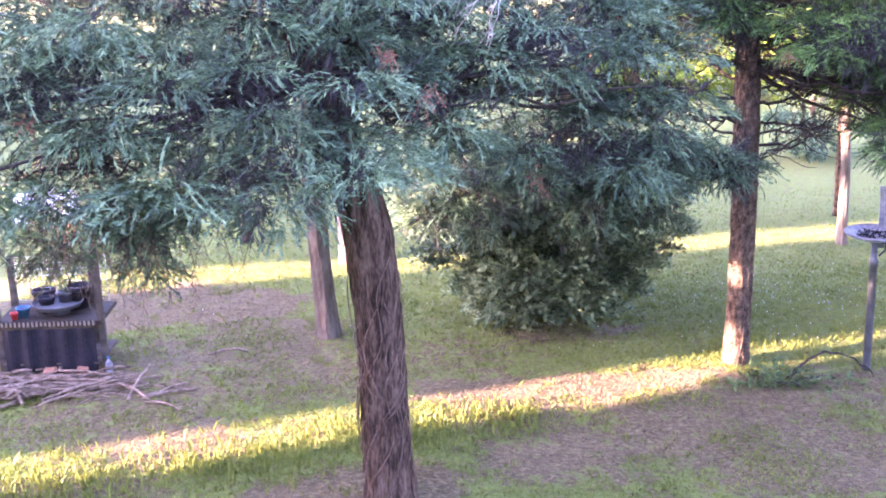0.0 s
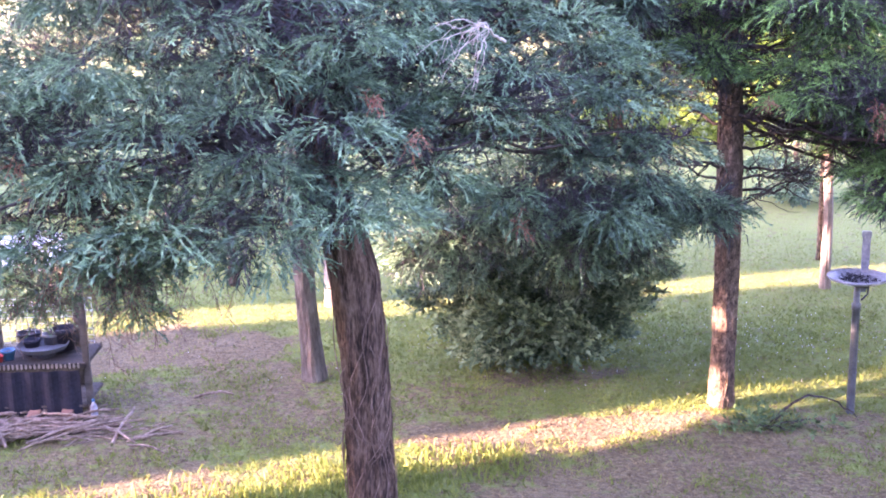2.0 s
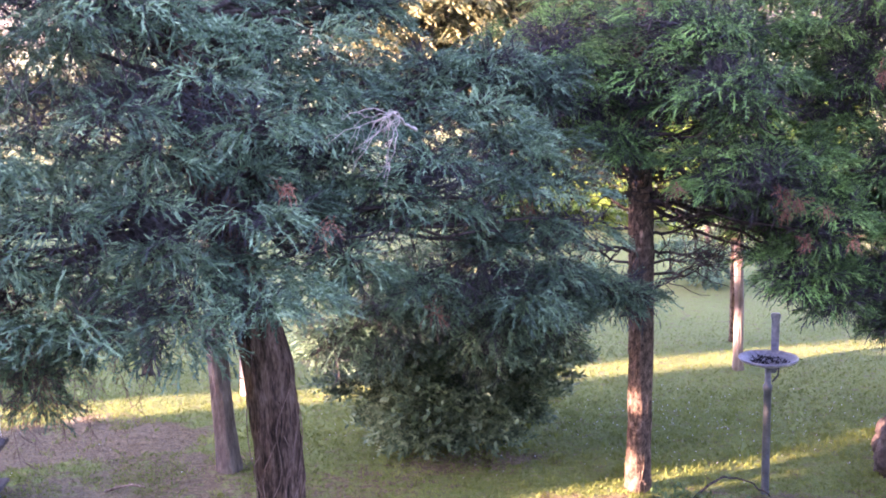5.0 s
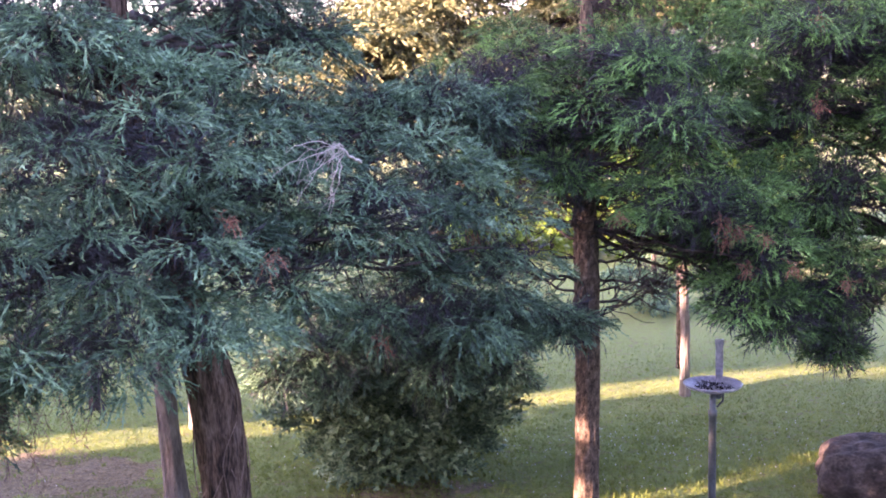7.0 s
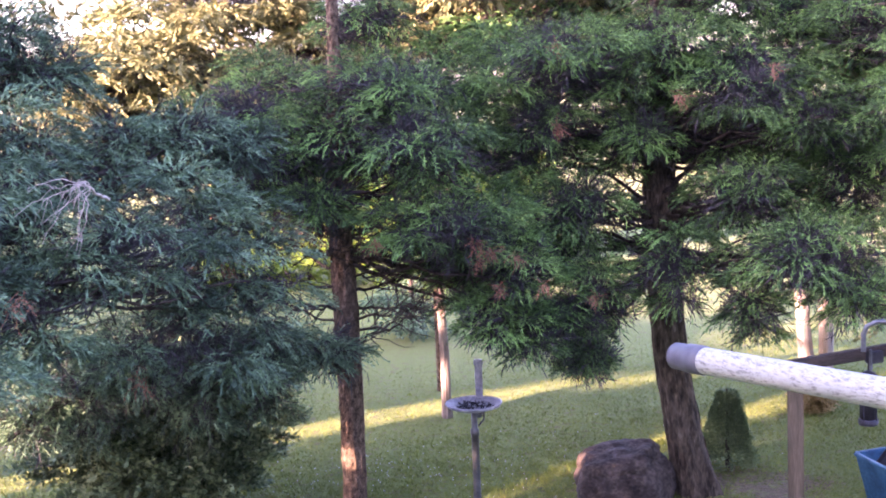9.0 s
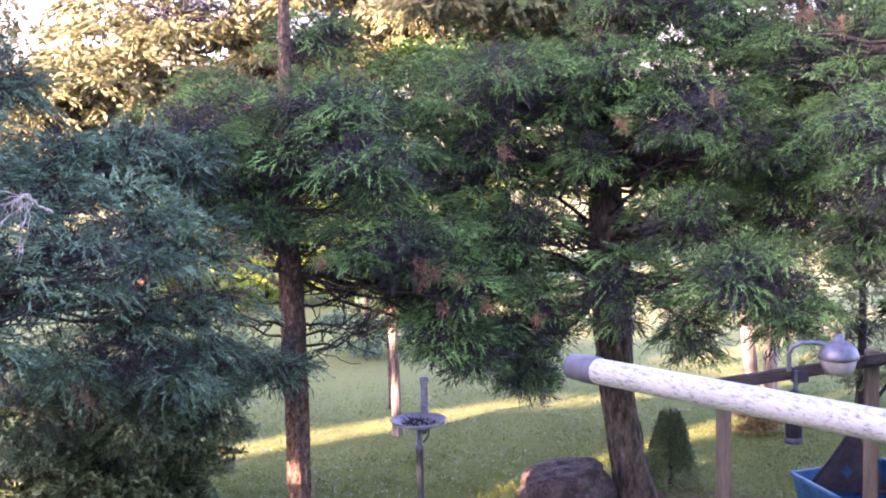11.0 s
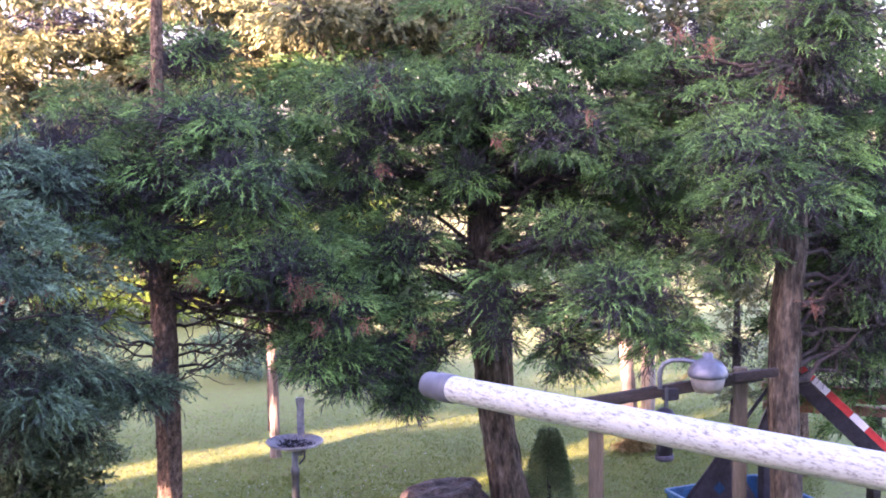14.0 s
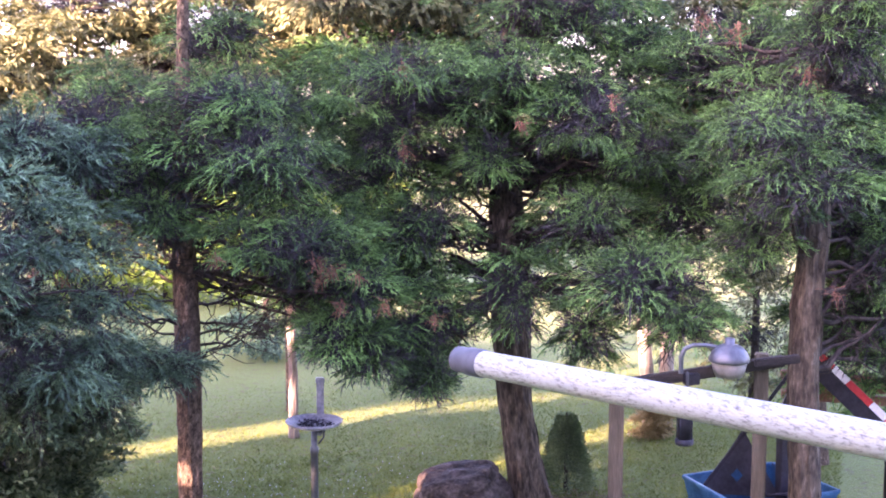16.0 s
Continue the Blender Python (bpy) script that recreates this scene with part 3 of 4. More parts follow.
deck = thing("deck", 0.5, -0.9, 2.2, "plain wooden deck standing against the house wall", "deck")
for i in range(21):
    part("deck_board", box(3.2, 0.14, 0.035, pose(0, -1.45 + 0.15 * i, 0)), WOODPOST, deck)
for px, py in ((-1.5, 1.45), (1.5, 1.45), (-1.5, -1.4), (1.5, -1.4)):
    part("leg", box(0.09, 0.09, 2.18, pose(px, py, -1.11)), WOODPOST, deck)
rail_post = tagged(part("rail_post", box(0.09, 0.09, 3.22, pose(2.0, 0.48, 1.595)), WOODPOST), "weathered wooden post holding the pipe", "post")

# ---- trees ----
MAIN_BOUGHS = [(-0.98, 6.98, 2.42, 0.96, 0.90, 0.27), (-1.09, 7.17, 2.91, 1.18, 1.10, 0.46), (-1.24, 7.24, 3.57, 1.32, 1.20, 0.54), (-1.68, 7.26, 4.22, 1.27, 1.20, 0.57), (0.45, 8.14, 3.04, 0.95, 0.90, 0.50), (0.87, 8.61, 2.26, 1.03, 0.80, 0.38), (-2.27, 7.53, 2.45, 0.81, 0.80, 0.5), (-3.24, 7.05, 2.9, 1.04, 1.20, 0.86), (-2.0, 7.8, 1.9, 0.25, 0.3, 0.33)]
SIDE_BOUGHS = [(-0.6, 8.2, 3.81, 0.45, 0.5, 0.24), (-0.11, 8.3, 3.63, 0.4, 0.5, 0.22), (0.54, 9.0, 3.6, 0.38, 0.45, 0.2), (1.02, 9.1, 3.62, 0.4, 0.45, 0.2), (-0.5, 8.6, 4.1, 0.4, 0.45, 0.24),
             (-1.34, 7.0, 4.08, 0.42, 0.6, 0.22), (1.45, 9.3, 3.5, 0.34, 0.4, 0.22), (-0.15, 7.85, 2.65, 0.61, 0.8, 0.48), (-0.36, 7.94, 3.3, 0.68, 0.8, 0.4), (0.44, 9.5, 2.02, 0.75, 0.6, 0.26),
             (-1.67, 7.99, 2.15, 0.41, 0.6, 0.28), (1.5, 9.2, 1.98, 0.48, 0.55, 0.26), (-2.27, 7.11, 2.94, 0.66, 0.8, 0.46), (-2.75, 8.3, 1.68, 0.45, 0.4, 0.18), (-0.1, 8.6, 4.2, 0.31, 0.5, 0.43)]
LOW_BOUGHS = [(0.07, 9.2, 1.81, 0.34, 0.35, 0.23), (0.62, 9.2, 1.86, 0.34, 0.35, 0.23), (1.14, 9.2, 1.76, 0.34, 0.35, 0.23), (1.55, 9.3, 1.81, 0.22, 0.3, 0.22), (-0.2, 9.3, 1.6, 0.21, 0.3, 0.19), (0.3, 8.75, 3.3, 0.65, 0.7, 0.24), (1.4, 8.84, 2.5, 0.45, 0.6, 0.42), (1.33, 8.96, 2.95, 0.45, 0.5, 0.34), (0.93, 8.81, 2.62, 0.52, 0.5, 0.3), (1.62, 10.95, 1.6, 0.5, 0.3, 0.26),
             (0.75, 10.85, 1.5, 0.7, 0.3, 0.3), (1.78, 10.95, 1.2, 0.38, 0.28, 0.24), (0.35, 10.8, 1.2, 0.42, 0.28, 0.24), (1.1, 10.75, 1.15, 0.4, 0.26, 0.22), (2.06, 9.4, 1.84, 0.34, 0.25, 0.16),
             (0.82, 9.32, 3.43, 0.6, 0.5, 0.24), (-2.61, 8.61, 3.23, 0.6, 0.5, 0.36), (1.0, 9.2, 3.07, 0.47, 0.45, 0.38), (-0.37, 8.42, 4.31, 0.46, 0.45, 0.27), (0.14, 8.73, 4.08, 0.35, 0.4, 0.2)]
TAN_FRONT = [(2.71, 8.9, 3.5, 0.56, 0.7, 0.29), (2.72, 9.4, 3.9, 0.8, 0.7, 0.25), (2.9, 8.8, 2.86, 0.6, 0.6, 0.33), (3.47, 8.9, 2.5, 0.34, 0.4, 0.36), (2.1, 9.6, 3.0, 0.32, 0.4, 0.2),
             (1.61, 9.8, 3.77, 0.56, 0.5, 0.36), (2.8, 10.4, 4.5, 0.5, 0.5, 0.26), (3.32, 8.9, 2.1, 0.36, 0.3, 0.27), (1.79, 10.0, 3.27, 0.45, 0.4, 0.3), (2.3, 10.1, 3.4, 0.6, 0.5, 0.3),
             (3.59, 8.95, 1.93, 0.34, 0.35, 0.28)]
TAN_BACK = [(2.73, 9.74, 3.48, 1.05, 0.8, 0.43), (3.09, 9.29, 2.82, 0.8, 0.7, 0.41), (3.52, 9.53, 2.19, 0.54, 0.55, 0.45), (2.7, 10.86, 3.96, 1.31, 1.2, 0.41), (1.87, 11.46, 3.16, 0.7, 0.7, 0.48),
             (2.42, 10.81, 3.39, 0.75, 0.7, 0.39), (3.4, 9.52, 2.43, 0.5, 0.4, 0.36), (1.94, 10.7, 3.03, 0.54, 0.5, 0.29)]
LEAN_FRONT = [(3.92, 9.1, 4.14, 0.62, 0.8, 0.22), (4.78, 8.9, 4.2, 0.38, 0.6, 0.26), (5.2, 9.0, 4.75, 0.8, 0.7, 0.22), (5.25, 8.4, 3.78, 0.54, 0.6, 0.34), (5.68, 8.2, 3.5, 0.3, 0.4, 0.22),
             (4.06, 9.6, 3.6, 0.42, 0.5, 0.3), (5.21, 8.3, 2.98, 0.44, 0.4, 0.3), (4.76, 8.6, 2.4, 0.38, 0.35, 0.42), (4.22, 9.4, 2.85, 0.4, 0.5, 0.27), (4.28, 9.1, 2.15, 0.34, 0.35, 0.38),
             (4.13, 9.0, 1.68, 0.2, 0.25, 0.17), (5.16, 7.4, 2.6, 0.6, 0.5, 0.28), (5.43, 7.3, 2.3, 0.35, 0.4, 0.22), (5.03, 8.0, 2.15, 0.28, 0.3, 0.3), (4.76, 9.2, 3.42, 0.28, 0.4, 0.22),
             (3.95, 9.15, 2.0, 0.4, 0.4, 0.26)]
LEAN_BACK = [(4.48, 9.81, 4.01, 1.29, 1.0, 0.45), (5.67, 9.12, 3.95, 0.92, 0.9, 0.58), (5.67, 8.38, 2.56, 0.74, 0.6, 0.36), (5.82, 9.76, 4.77, 1.06, 1.0, 0.51), (3.94, 9.68, 2.37, 0.81, 0.55, 0.36),
             (4.42, 9.73, 2.88, 0.59, 0.55, 0.45), (4.01, 10.0, 3.32, 0.6, 0.55, 0.45), (4.97, 9.97, 3.48, 0.56, 0.55, 0.42), (5.55, 9.4, 3.37, 0.53, 0.55, 0.38), (5.62, 8.86, 2.9, 0.58, 0.55, 0.36),
             (6.26, 8.38, 2.95, 0.57, 0.55, 0.42), (4.5, 10.12, 2.53, 0.58, 0.6, 0.42), (6.23, 8.59, 3.53, 0.63, 0.55, 0.45), (4.41, 9.57, 2.02, 0.53, 0.4, 0.4), (5.42, 7.61, 2.52, 0.66, 0.5, 0.38)]
RIGHT_FRONT = [(6.4, 6.6, 4.62, 0.5, 0.4, 0.25), (7.05, 6.9, 2.75, 0.35, 0.4, 0.4), (7.5, 7.2, 2.4, 0.5, 0.5, 0.6), (6.35, 6.75, 4.35, 0.5, 0.4, 0.3), (6.0, 7.2, 2.92, 0.28, 0.35, 0.22), (5.83, 6.75, 3.73, 0.62, 0.6, 0.3), (5.86, 6.6, 3.36, 0.5, 0.5, 0.27), (7.47, 7.6, 3.43, 0.5, 0.6, 0.7), (7.31, 7.4, 2.26, 0.44, 0.5, 0.54), (7.3, 8.2, 4.36, 0.8, 0.6, 0.34),
             (6.63, 8.7, 4.25, 0.55, 0.5, 0.3), (7.14, 7.1, 2.89, 0.32, 0.4, 0.42), (6.6, 7.3, 3.3, 0.5, 0.4, 0.3)]
RIGHT_BACK = [(6.43, 9.6, 4.42, 0.53, 0.5, 0.32), (6.58, 7.62, 3.57, 0.87, 0.8, 0.48), (7.55, 7.68, 2.99, 0.78, 0.9, 0.81), (7.21, 8.38, 4.33, 1.32, 1.0, 0.59), (8.11, 7.52, 4.16, 1.12, 1.0, 1.19), (6.48, 7.19, 3.42, 0.67, 0.5, 0.43),
             (6.6, 7.18, 4.07, 0.81, 0.5, 0.48), (7.54, 7.64, 2.42, 0.55, 0.5, 0.54), (7.38, 7.24, 3.47, 0.62, 0.5, 0.65)]
tree("cedar_tree", "broad old cedar with blue-green feathery foliage and vine-wrapped shaggy trunk",
     [(-0.49, 7.62, -0.08), (-0.50, 7.62, 0.7), (-0.52, 7.62, 1.3), (-0.555, 7.64, 1.86), (-0.75, 7.66, 2.6), (-0.95, 7.6, 3.3), (-1.0, 7.5, 3.9), (-1.05, 7.5, 5.9)],
     [0.155, 0.145, 0.142, 0.152, 0.13, 0.10, 0.08, 0.04],
     MAIN_BOUGHS + SIDE_BOUGHS + LOW_BOUGHS,
     BLUE_CEDAR, SHAGGY, size=0.225, pads=2.1, seed=1, sprigs=70, low=2.9, strips=150, inner=0.25, above=[(-1.2, 7.4, 5.8, 1.7, 1.6, 0.75), (0.2, 8.4, 5.8, 1.1, 1.1, 0.6), (-2.6, 7.2, 5.7, 1.2, 1.2, 0.7)],
     dead=((-0.13, 6.45, 2.87, 0.09), (0.5, 7.7, 2.13, 0.07), (1.19, 8.3, 2.75, 0.1), (-2.3, 6.7, 2.75, 0.07), (-0.35, 6.4, 3.1, 0.06)))
tree("cedar_tree", "tall cedar with sunlit tan trunk and dark bare lower twigs",
     [(2.36, 9.93, -0.08), (2.37, 9.93, 0.63), (2.38, 9.94, 1.36), (2.38, 9.95, 2.07), (2.36, 9.97, 3.0), (2.4, 10.0, 4.2), (2.45, 10.0, 6.2)],
     [0.1, 0.096, 0.098, 0.105, 0.08, 0.05, 0.03],
     TAN_FRONT + TAN_BACK,
     GREEN_CEDAR, BARK2, size=0.178, pads=1.8, sprigs=112, pad=0.42, seed=2, twigs=40, bare=24, limbs=2, low=2.6, bare_z=(1.7, 3.0), inner=0.32, above=[(2.5, 9.8, 6.3, 1.5, 1.4, 0.8), (1.3, 9.6, 6.0, 0.9, 0.9, 0.5)], dead=((2.3, 8.6, 2.76, 0.06), (3.02, 8.4, 2.6, 0.07), (3.1, 8.4, 2.66, 0.05), (3.3, 8.4, 2.6, 0.05)))
tree("cedar_tree", "slim grey-brown cedar trunk with peeling bark",
     [(-1.16, 11.0, -0.06), (-1.2, 11.0, 0.56), (-1.23, 11.0, 1.1), (-1.25, 11.0, 2.2), (-1.3, 11.0, 4.0)], [0.1, 0.092, 0.088, 0.08, 0.05],
     [(-1.3, 11.0, 3.2, 1.0, 0.9, 0.6), (-1.25, 11.0, 4.0, 0.8, 0.8, 0.5)], BLUE_CEDAR, GREYBARK, pads=2.0, size=0.3, sprigs=45, kinds=COARSE, seed=3, strips=30)
tree("cedar_tree", "leaning cedar with rough brown trunk and layered green boughs",
     [(5.67, 9.9, -0.08), (5.55, 9.92, 0.44), (5.43, 9.97, 1.25), (5.36, 9.97, 2.15), (5.34, 9.97, 2.93), (5.36, 9.97, 3.6), (5.38, 9.9, 4.8), (5.4, 9.9, 6.4)],
     [0.2, 0.165, 0.15, 0.155, 0.145, 0.13, 0.09, 0.04],
     LEAN_FRONT + LEAN_BACK,
     GREEN_CEDAR, BARK, size=0.178, pads=1.9, sprigs=108, pad=0.42, seed=4, inner=0.28, twigs=30, strips=60, low=2.3, bare=8, bare_z=(2.4, 3.3), above=[(5.2, 9.4, 6.3, 1.5, 1.5, 0.8), (6.2, 8.6, 6.1, 1.0, 1.0, 0.6)],
     dead=((3.73, 8.5, 4.13, 0.05), (2.95, 8.3, 2.73, 0.05), (3.19, 8.5, 2.37, 0.05), (3.56, 8.5, 2.35, 0.05), (3.77, 8.6, 3.52, 0.05), (4.34, 7.8, 3.73, 0.05), (4.03, 8.6, 2.21, 0.05), (5.12, 7.8, 3.89, 0.04)))
tree("cedar_tree", "straight cedar with brown trunk and dense dark boughs",
     [(6.42, 7.05, -0.08), (6.41, 7.05, 0.9), (6.39, 7.08, 1.78), (6.39, 7.07, 2.39), (6.43, 7.04, 2.9), (6.47, 7.1, 3.8), (6.5, 7.1, 6.0)], [0.13, 0.118, 0.112, 0.11, 0.105, 0.09, 0.04],
     RIGHT_FRONT + RIGHT_BACK,
     # first three dead sprays stand in, by colour, for high twigs lit orange by sun
     GREEN_CEDAR, BARK, size=0.178, pads=1.8, sprigs=112, pad=0.42, seed=5, twigs=36, strips=50, inner=0.32, dead=((4.91, 6.4, 4.39, 0.07), (5.16, 6.4, 4.33, 0.07), (5.57, 6.2, 4.06, 0.06), (6.31, 6.7, 2.51, 0.05)), above=[(6.5, 7.0, 5.9, 1.3, 1.3, 0.7), (7.6, 7.4, 5.8, 1.0, 1.1, 0.7)])
tree("cedar_tree", "dense dark cedar standing behind the loader", [(10.0, 8.9, -0.05), (9.9, 8.9, 1.5), (9.2, 8.9, 3.2)], [0.14, 0.12, 0.05],
     [(8.5, 8.6, 1.9, 0.85, 0.85, 0.9), (8.7, 9.0, 3.1, 0.9, 0.9, 0.8)], GREEN_CEDAR, BARK, size=0.27, seed=6, strips=0)
tree("cedar_tree", "far cedar with a dark crown and pale trunk, its sunlit look put in the bark colour", [(4.42, 13.58, -0.05), (4.42, 13.58, 0.8), (4.40, 13.58, 1.4), (4.4, 13.5, 3.0)], [0.056, 0.05, 0.046, 0.035],
     [(4.4, 13.3, 1.85, 0.5, 0.55, 0.36), (4.4, 13.3, 2.5, 1.0, 0.9, 0.6)], GREEN_CEDAR, SUNLIT_PALEBARK, pads=2.0, size=0.3, sprigs=45, kinds=COARSE, seed=7, strips=20)
tree("cedar_tree", "thin-crowned tree with sunlight's yellow put in its leaf colour and reddish stem", [(1.25, 14.9, -0.05), (1.5, 14.8, 1.6), (2.7, 14.6, 3.5), (3.35, 14.5, 5.6)], [0.12, 0.11, 0.08, 0.05],
     [(1.23, 14.6, 4.2, 0.8, 1.0, 0.4), (2.12, 14.6, 3.95, 0.74, 1.0, 0.4), (0.57, 14.8, 3.91, 0.61, 1.0, 0.41), (1.0, 14.6, 4.11, 0.8, 1.0, 0.53), (0.54, 14.6, 3.55, 0.67, 1.0, 0.47), (2.34, 14.65, 4.3, 1.7, 1.3, 0.7), (2.2, 14.6, 5.1, 1.3, 1.1, 0.5), (1.6, 14.8, 3.4, 1.0, 1.0, 0.5), (3.7, 14.4, 4.6, 0.9, 0.9, 0.6), (4.6, 14.2, 4.7, 0.9, 0.9, 0.5)], PALE_SUNLIT_CEDAR, BARK2, pads=2.6, size=0.33, sprigs=42, kinds=COARSE, seed=8, twigs=40, strips=0)
tree("cedar_tree", "tree behind the cedars with sunlight's yellow put in its leaf colour", [(4.79, 14.9, -0.05), (4.79, 14.9, 2.0), (5.5, 14.0, 4.6)], [0.05, 0.05, 0.04],
     [(3.93, 10.7, 4.86, 0.47, 0.4, 0.17), (4.71, 10.7, 4.91, 0.51, 0.4, 0.17), (5.31, 10.6, 4.95, 0.38, 0.35, 0.16), (5.70, 13.72, 5.0, 1.5, 1.2, 0.5), (4.9, 13.8, 4.6, 0.9, 0.8, 0.4), (4.66, 11.7, 4.98, 1.05, 0.6, 0.30), (5.2, 12.8, 5.45, 1.3, 0.7, 0.4), (7.0, 12.0, 5.3, 1.2, 0.7, 0.45), (3.6, 13.3, 5.4, 1.1, 0.7, 0.4), (6.6, 13.4, 4.8, 0.8, 0.8, 0.5)], PALE_SUNLIT_CEDAR, BARK2, pads=2.6, size=0.33, sprigs=42, kinds=COARSE, seed=9, strips=0)
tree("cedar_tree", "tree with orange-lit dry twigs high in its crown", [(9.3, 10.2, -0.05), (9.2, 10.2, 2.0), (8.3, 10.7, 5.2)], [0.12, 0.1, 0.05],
     [(8.26, 10.58, 4.85, 1.5, 1.2, 0.5), (8.3, 10.7, 4.0, 1.0, 1.0, 0.5), (9.2, 9.8, 5.1, 1.0, 0.8, 0.5)], PALE_SUNLIT_CEDAR, BARK2, pads=2.6, size=0.33, sprigs=42, kinds=COARSE, seed=10, strips=0, twigs=50)
tree("cedar_tree", "dark dense cedar standing behind a leaning one", [(6.93, 12.6, -0.05), (6.93, 12.6, 2.0), (6.1, 11.5, 4.2)], [0.12, 0.1, 0.05],
     [(3.5, 11.2, 3.5, 1.0, 0.6, 0.5), (4.9, 11.2, 3.45, 1.2, 0.6, 0.55), (6.7, 10.6, 3.5, 1.0, 0.6, 0.6), (7.5, 9.9, 3.1, 0.8, 0.5, 0.6), (6.0, 10.8, 2.5, 0.6, 0.5, 0.4), (4.6, 11.2, 4.2, 1.4, 0.6, 0.45), (6.6, 10.8, 4.25, 1.3, 0.6, 0.45), (8.0, 9.8, 4.1, 1.0, 0.6, 0.6)], GREEN_CEDAR, BARK, pads=2.2, size=0.3, sprigs=40, kinds=COARSE, seed=21, strips=0)
tree("maple_tree", "twin-stemmed tree with the low sun's glow put in its bark and leaf colour", [(8.5, 12.2, -0.05), (8.4, 12.2, 0.9), (8.37, 12.2, 1.3), (8.3, 12.2, 3.0)], [0.085, 0.08, 0.075, 0.06],
     [(8.2, 12.2, 3.0, 0.9, 0.8, 0.6)], PALE_SUNLIT_CEDAR, SUNLIT_CREAM, pads=2.0, size=0.3, sprigs=45, kinds=COARSE, seed=11, strips=0)
tree("maple_tree", "pale second stem with the low sun's glow put in its bark and leaf colour", [(8.62, 12.1, -0.05), (8.62, 12.08, 0.9), (8.6, 12.06, 1.3), (8.8, 12.1, 3.0)], [0.085, 0.08, 0.075, 0.06],
     [(9.0, 12.2, 3.0, 0.7, 0.7, 0.6)], PALE_SUNLIT_CEDAR, SUNLIT_CREAM, pads=2.0, size=0.3, sprigs=45, kinds=COARSE, seed=12, strips=0)
tree("young_tree", "thin dark trunk far across the lawn", [(-2.4, 14.4, -0.05), (-2.4, 14.4, 2.6)], [0.06, 0.05],
     [(-2.5, 14.4, 2.3, 0.9, 0.7, 0.6)], BLUE_CEDAR, LIMB, pads=2.0, size=0.3, sprigs=45, kinds=COARSE, seed=13, strips=0)
tree("young_tree", "slim trunk with sunlit white put in its bark colour", [(-1.18, 13.4, -0.05), (-1.18, 13.4, 2.4)], [0.06, 0.05],
     [(-1.2, 13.4, 2.5, 0.8, 0.7, 0.6)], BLUE_CEDAR, SUNLIT_PALEBARK, pads=2.0, size=0.3, sprigs=45, kinds=COARSE, seed=14, strips=0)
tree("cedar_bush", "small misty grey-green cedar far on the lawn", [(5.5, 18.4, -0.05), (5.5, 18.4, 1.2)], [0.06, 0.03],
     [(5.44, 18.36, 0.55, 0.71, 0.7, 0.6)], BLUE_CEDAR, LIMB, pads=2.0, size=0.3, sprigs=45, kinds=COARSE, seed=15, strips=0)
for gx0, gy0, gz0, gs in ((6.6, 24, 0.9, 0.9), (5.2, 24.5, 1.0, 1.0), (8.2, 26, 1.0, 1.1), (3.9, 25, 1.0, 1.0), (9.9, 25.5, 0.9, 0.9)):
    tree("leafy_shrub", "bright yellow-green leafy shrub in full sun", [(gx0, gy0, -0.05), (gx0, gy0, 1.4)], [0.05, 0.03],
         [(gx0, gy0, gz0, gs, gs, gs), (gx0 + 0.3, gy0, gz0 + 0.9, gs * 0.7, gs * 0.7, gs * 0.6)], FRESH, LIMB, pads=2.0, size=0.4, sprigs=40, kinds=BROAD, seed=16, strips=0)
tree("conifer_shrub", "yellow-green young conifer beyond the posts", [(10.2, 12.4, -0.05), (10.2, 12.4, 1.9)], [0.07, 0.03],
     [(10.14, 12.3, 1.1, 0.5, 0.6, 0.9), (10.14, 12.3, 1.9, 0.3, 0.3, 0.4)], PALE_SUNLIT_CEDAR, LIMB, size=0.26, sprigs=45, kinds=COARSE, seed=17, strips=0)

gold = thing("ivy_clump", 0, 0, 0, "ivy leaves round the foot of the twin trunks, sunlit gold put in their colour", "ivy")
ga, gw, gs2, gcore = crown_points([(8.27, 11.78, 0.2, 0.27, 0.22, 0.24), (8.3, 11.8, 0.36, 0.2, 0.18, 0.14)], 14, 60, 0.13, 0.1, 0, 0.12)
part("leaf_mass", place_sprigs("leaf_mass", BROAD, ga, gw, gs2), SUNGOLD_LEAF, gold)
bush = thing("holly_bush", 0, 0, 0, "rounded dark green broad-leaved bush growing on the lawn", "bush")
stems = [(bent((0.93 + random.uniform(-0.12, 0.12), 11.6 + random.uniform(-0.1, 0.1), -0.03),
               (0.93 + random.uniform(-0.8, 0.8), 11.6 + random.uniform(-0.6, 0.6), random.uniform(0.6, 1.4)), -0.1, 0.03), [0.02, 0.018, 0.016, 0.013, 0.01, 0.007, 0.004], 5) for _ in range(16)]
part("stem", tubes("stem", stems), LIMB, bush)
ba, bw, bs, bcore = crown_points([(0.93, 11.5, 0.62, 1.08, 0.75, 0.62), (0.85, 11.3, 1.2, 0.92, 0.55, 0.42), (0.92, 11.2, 0.42, 0.85, 0.45, 0.40)], 6.0, 44, 0.27, 0.3, -0.15, 0.27)
ok_b = ba[:, 2] > 0.03
part("crown", place_sprigs("crown", BROAD, ba[ok_b], bw[ok_b], bs[ok_b]), HOLLY, bush)

spruce = thing("dwarf_spruce", 6.3, 10.45, 0, "small dense cone-shaped dwarf spruce on the lawn", "shrub")
hh = RNG.uniform(0, 1, 2600) ** 0.8
an = RNG.uniform(0, math.tau, 2600)
rr = 0.215 * (1 - hh) ** 0.7 * RNG.uniform(0.75, 1.02, 2600)
sp = np.stack([rr * np.cos(an), rr * np.sin(an), 0.015 + hh * 0.71], axis=1)
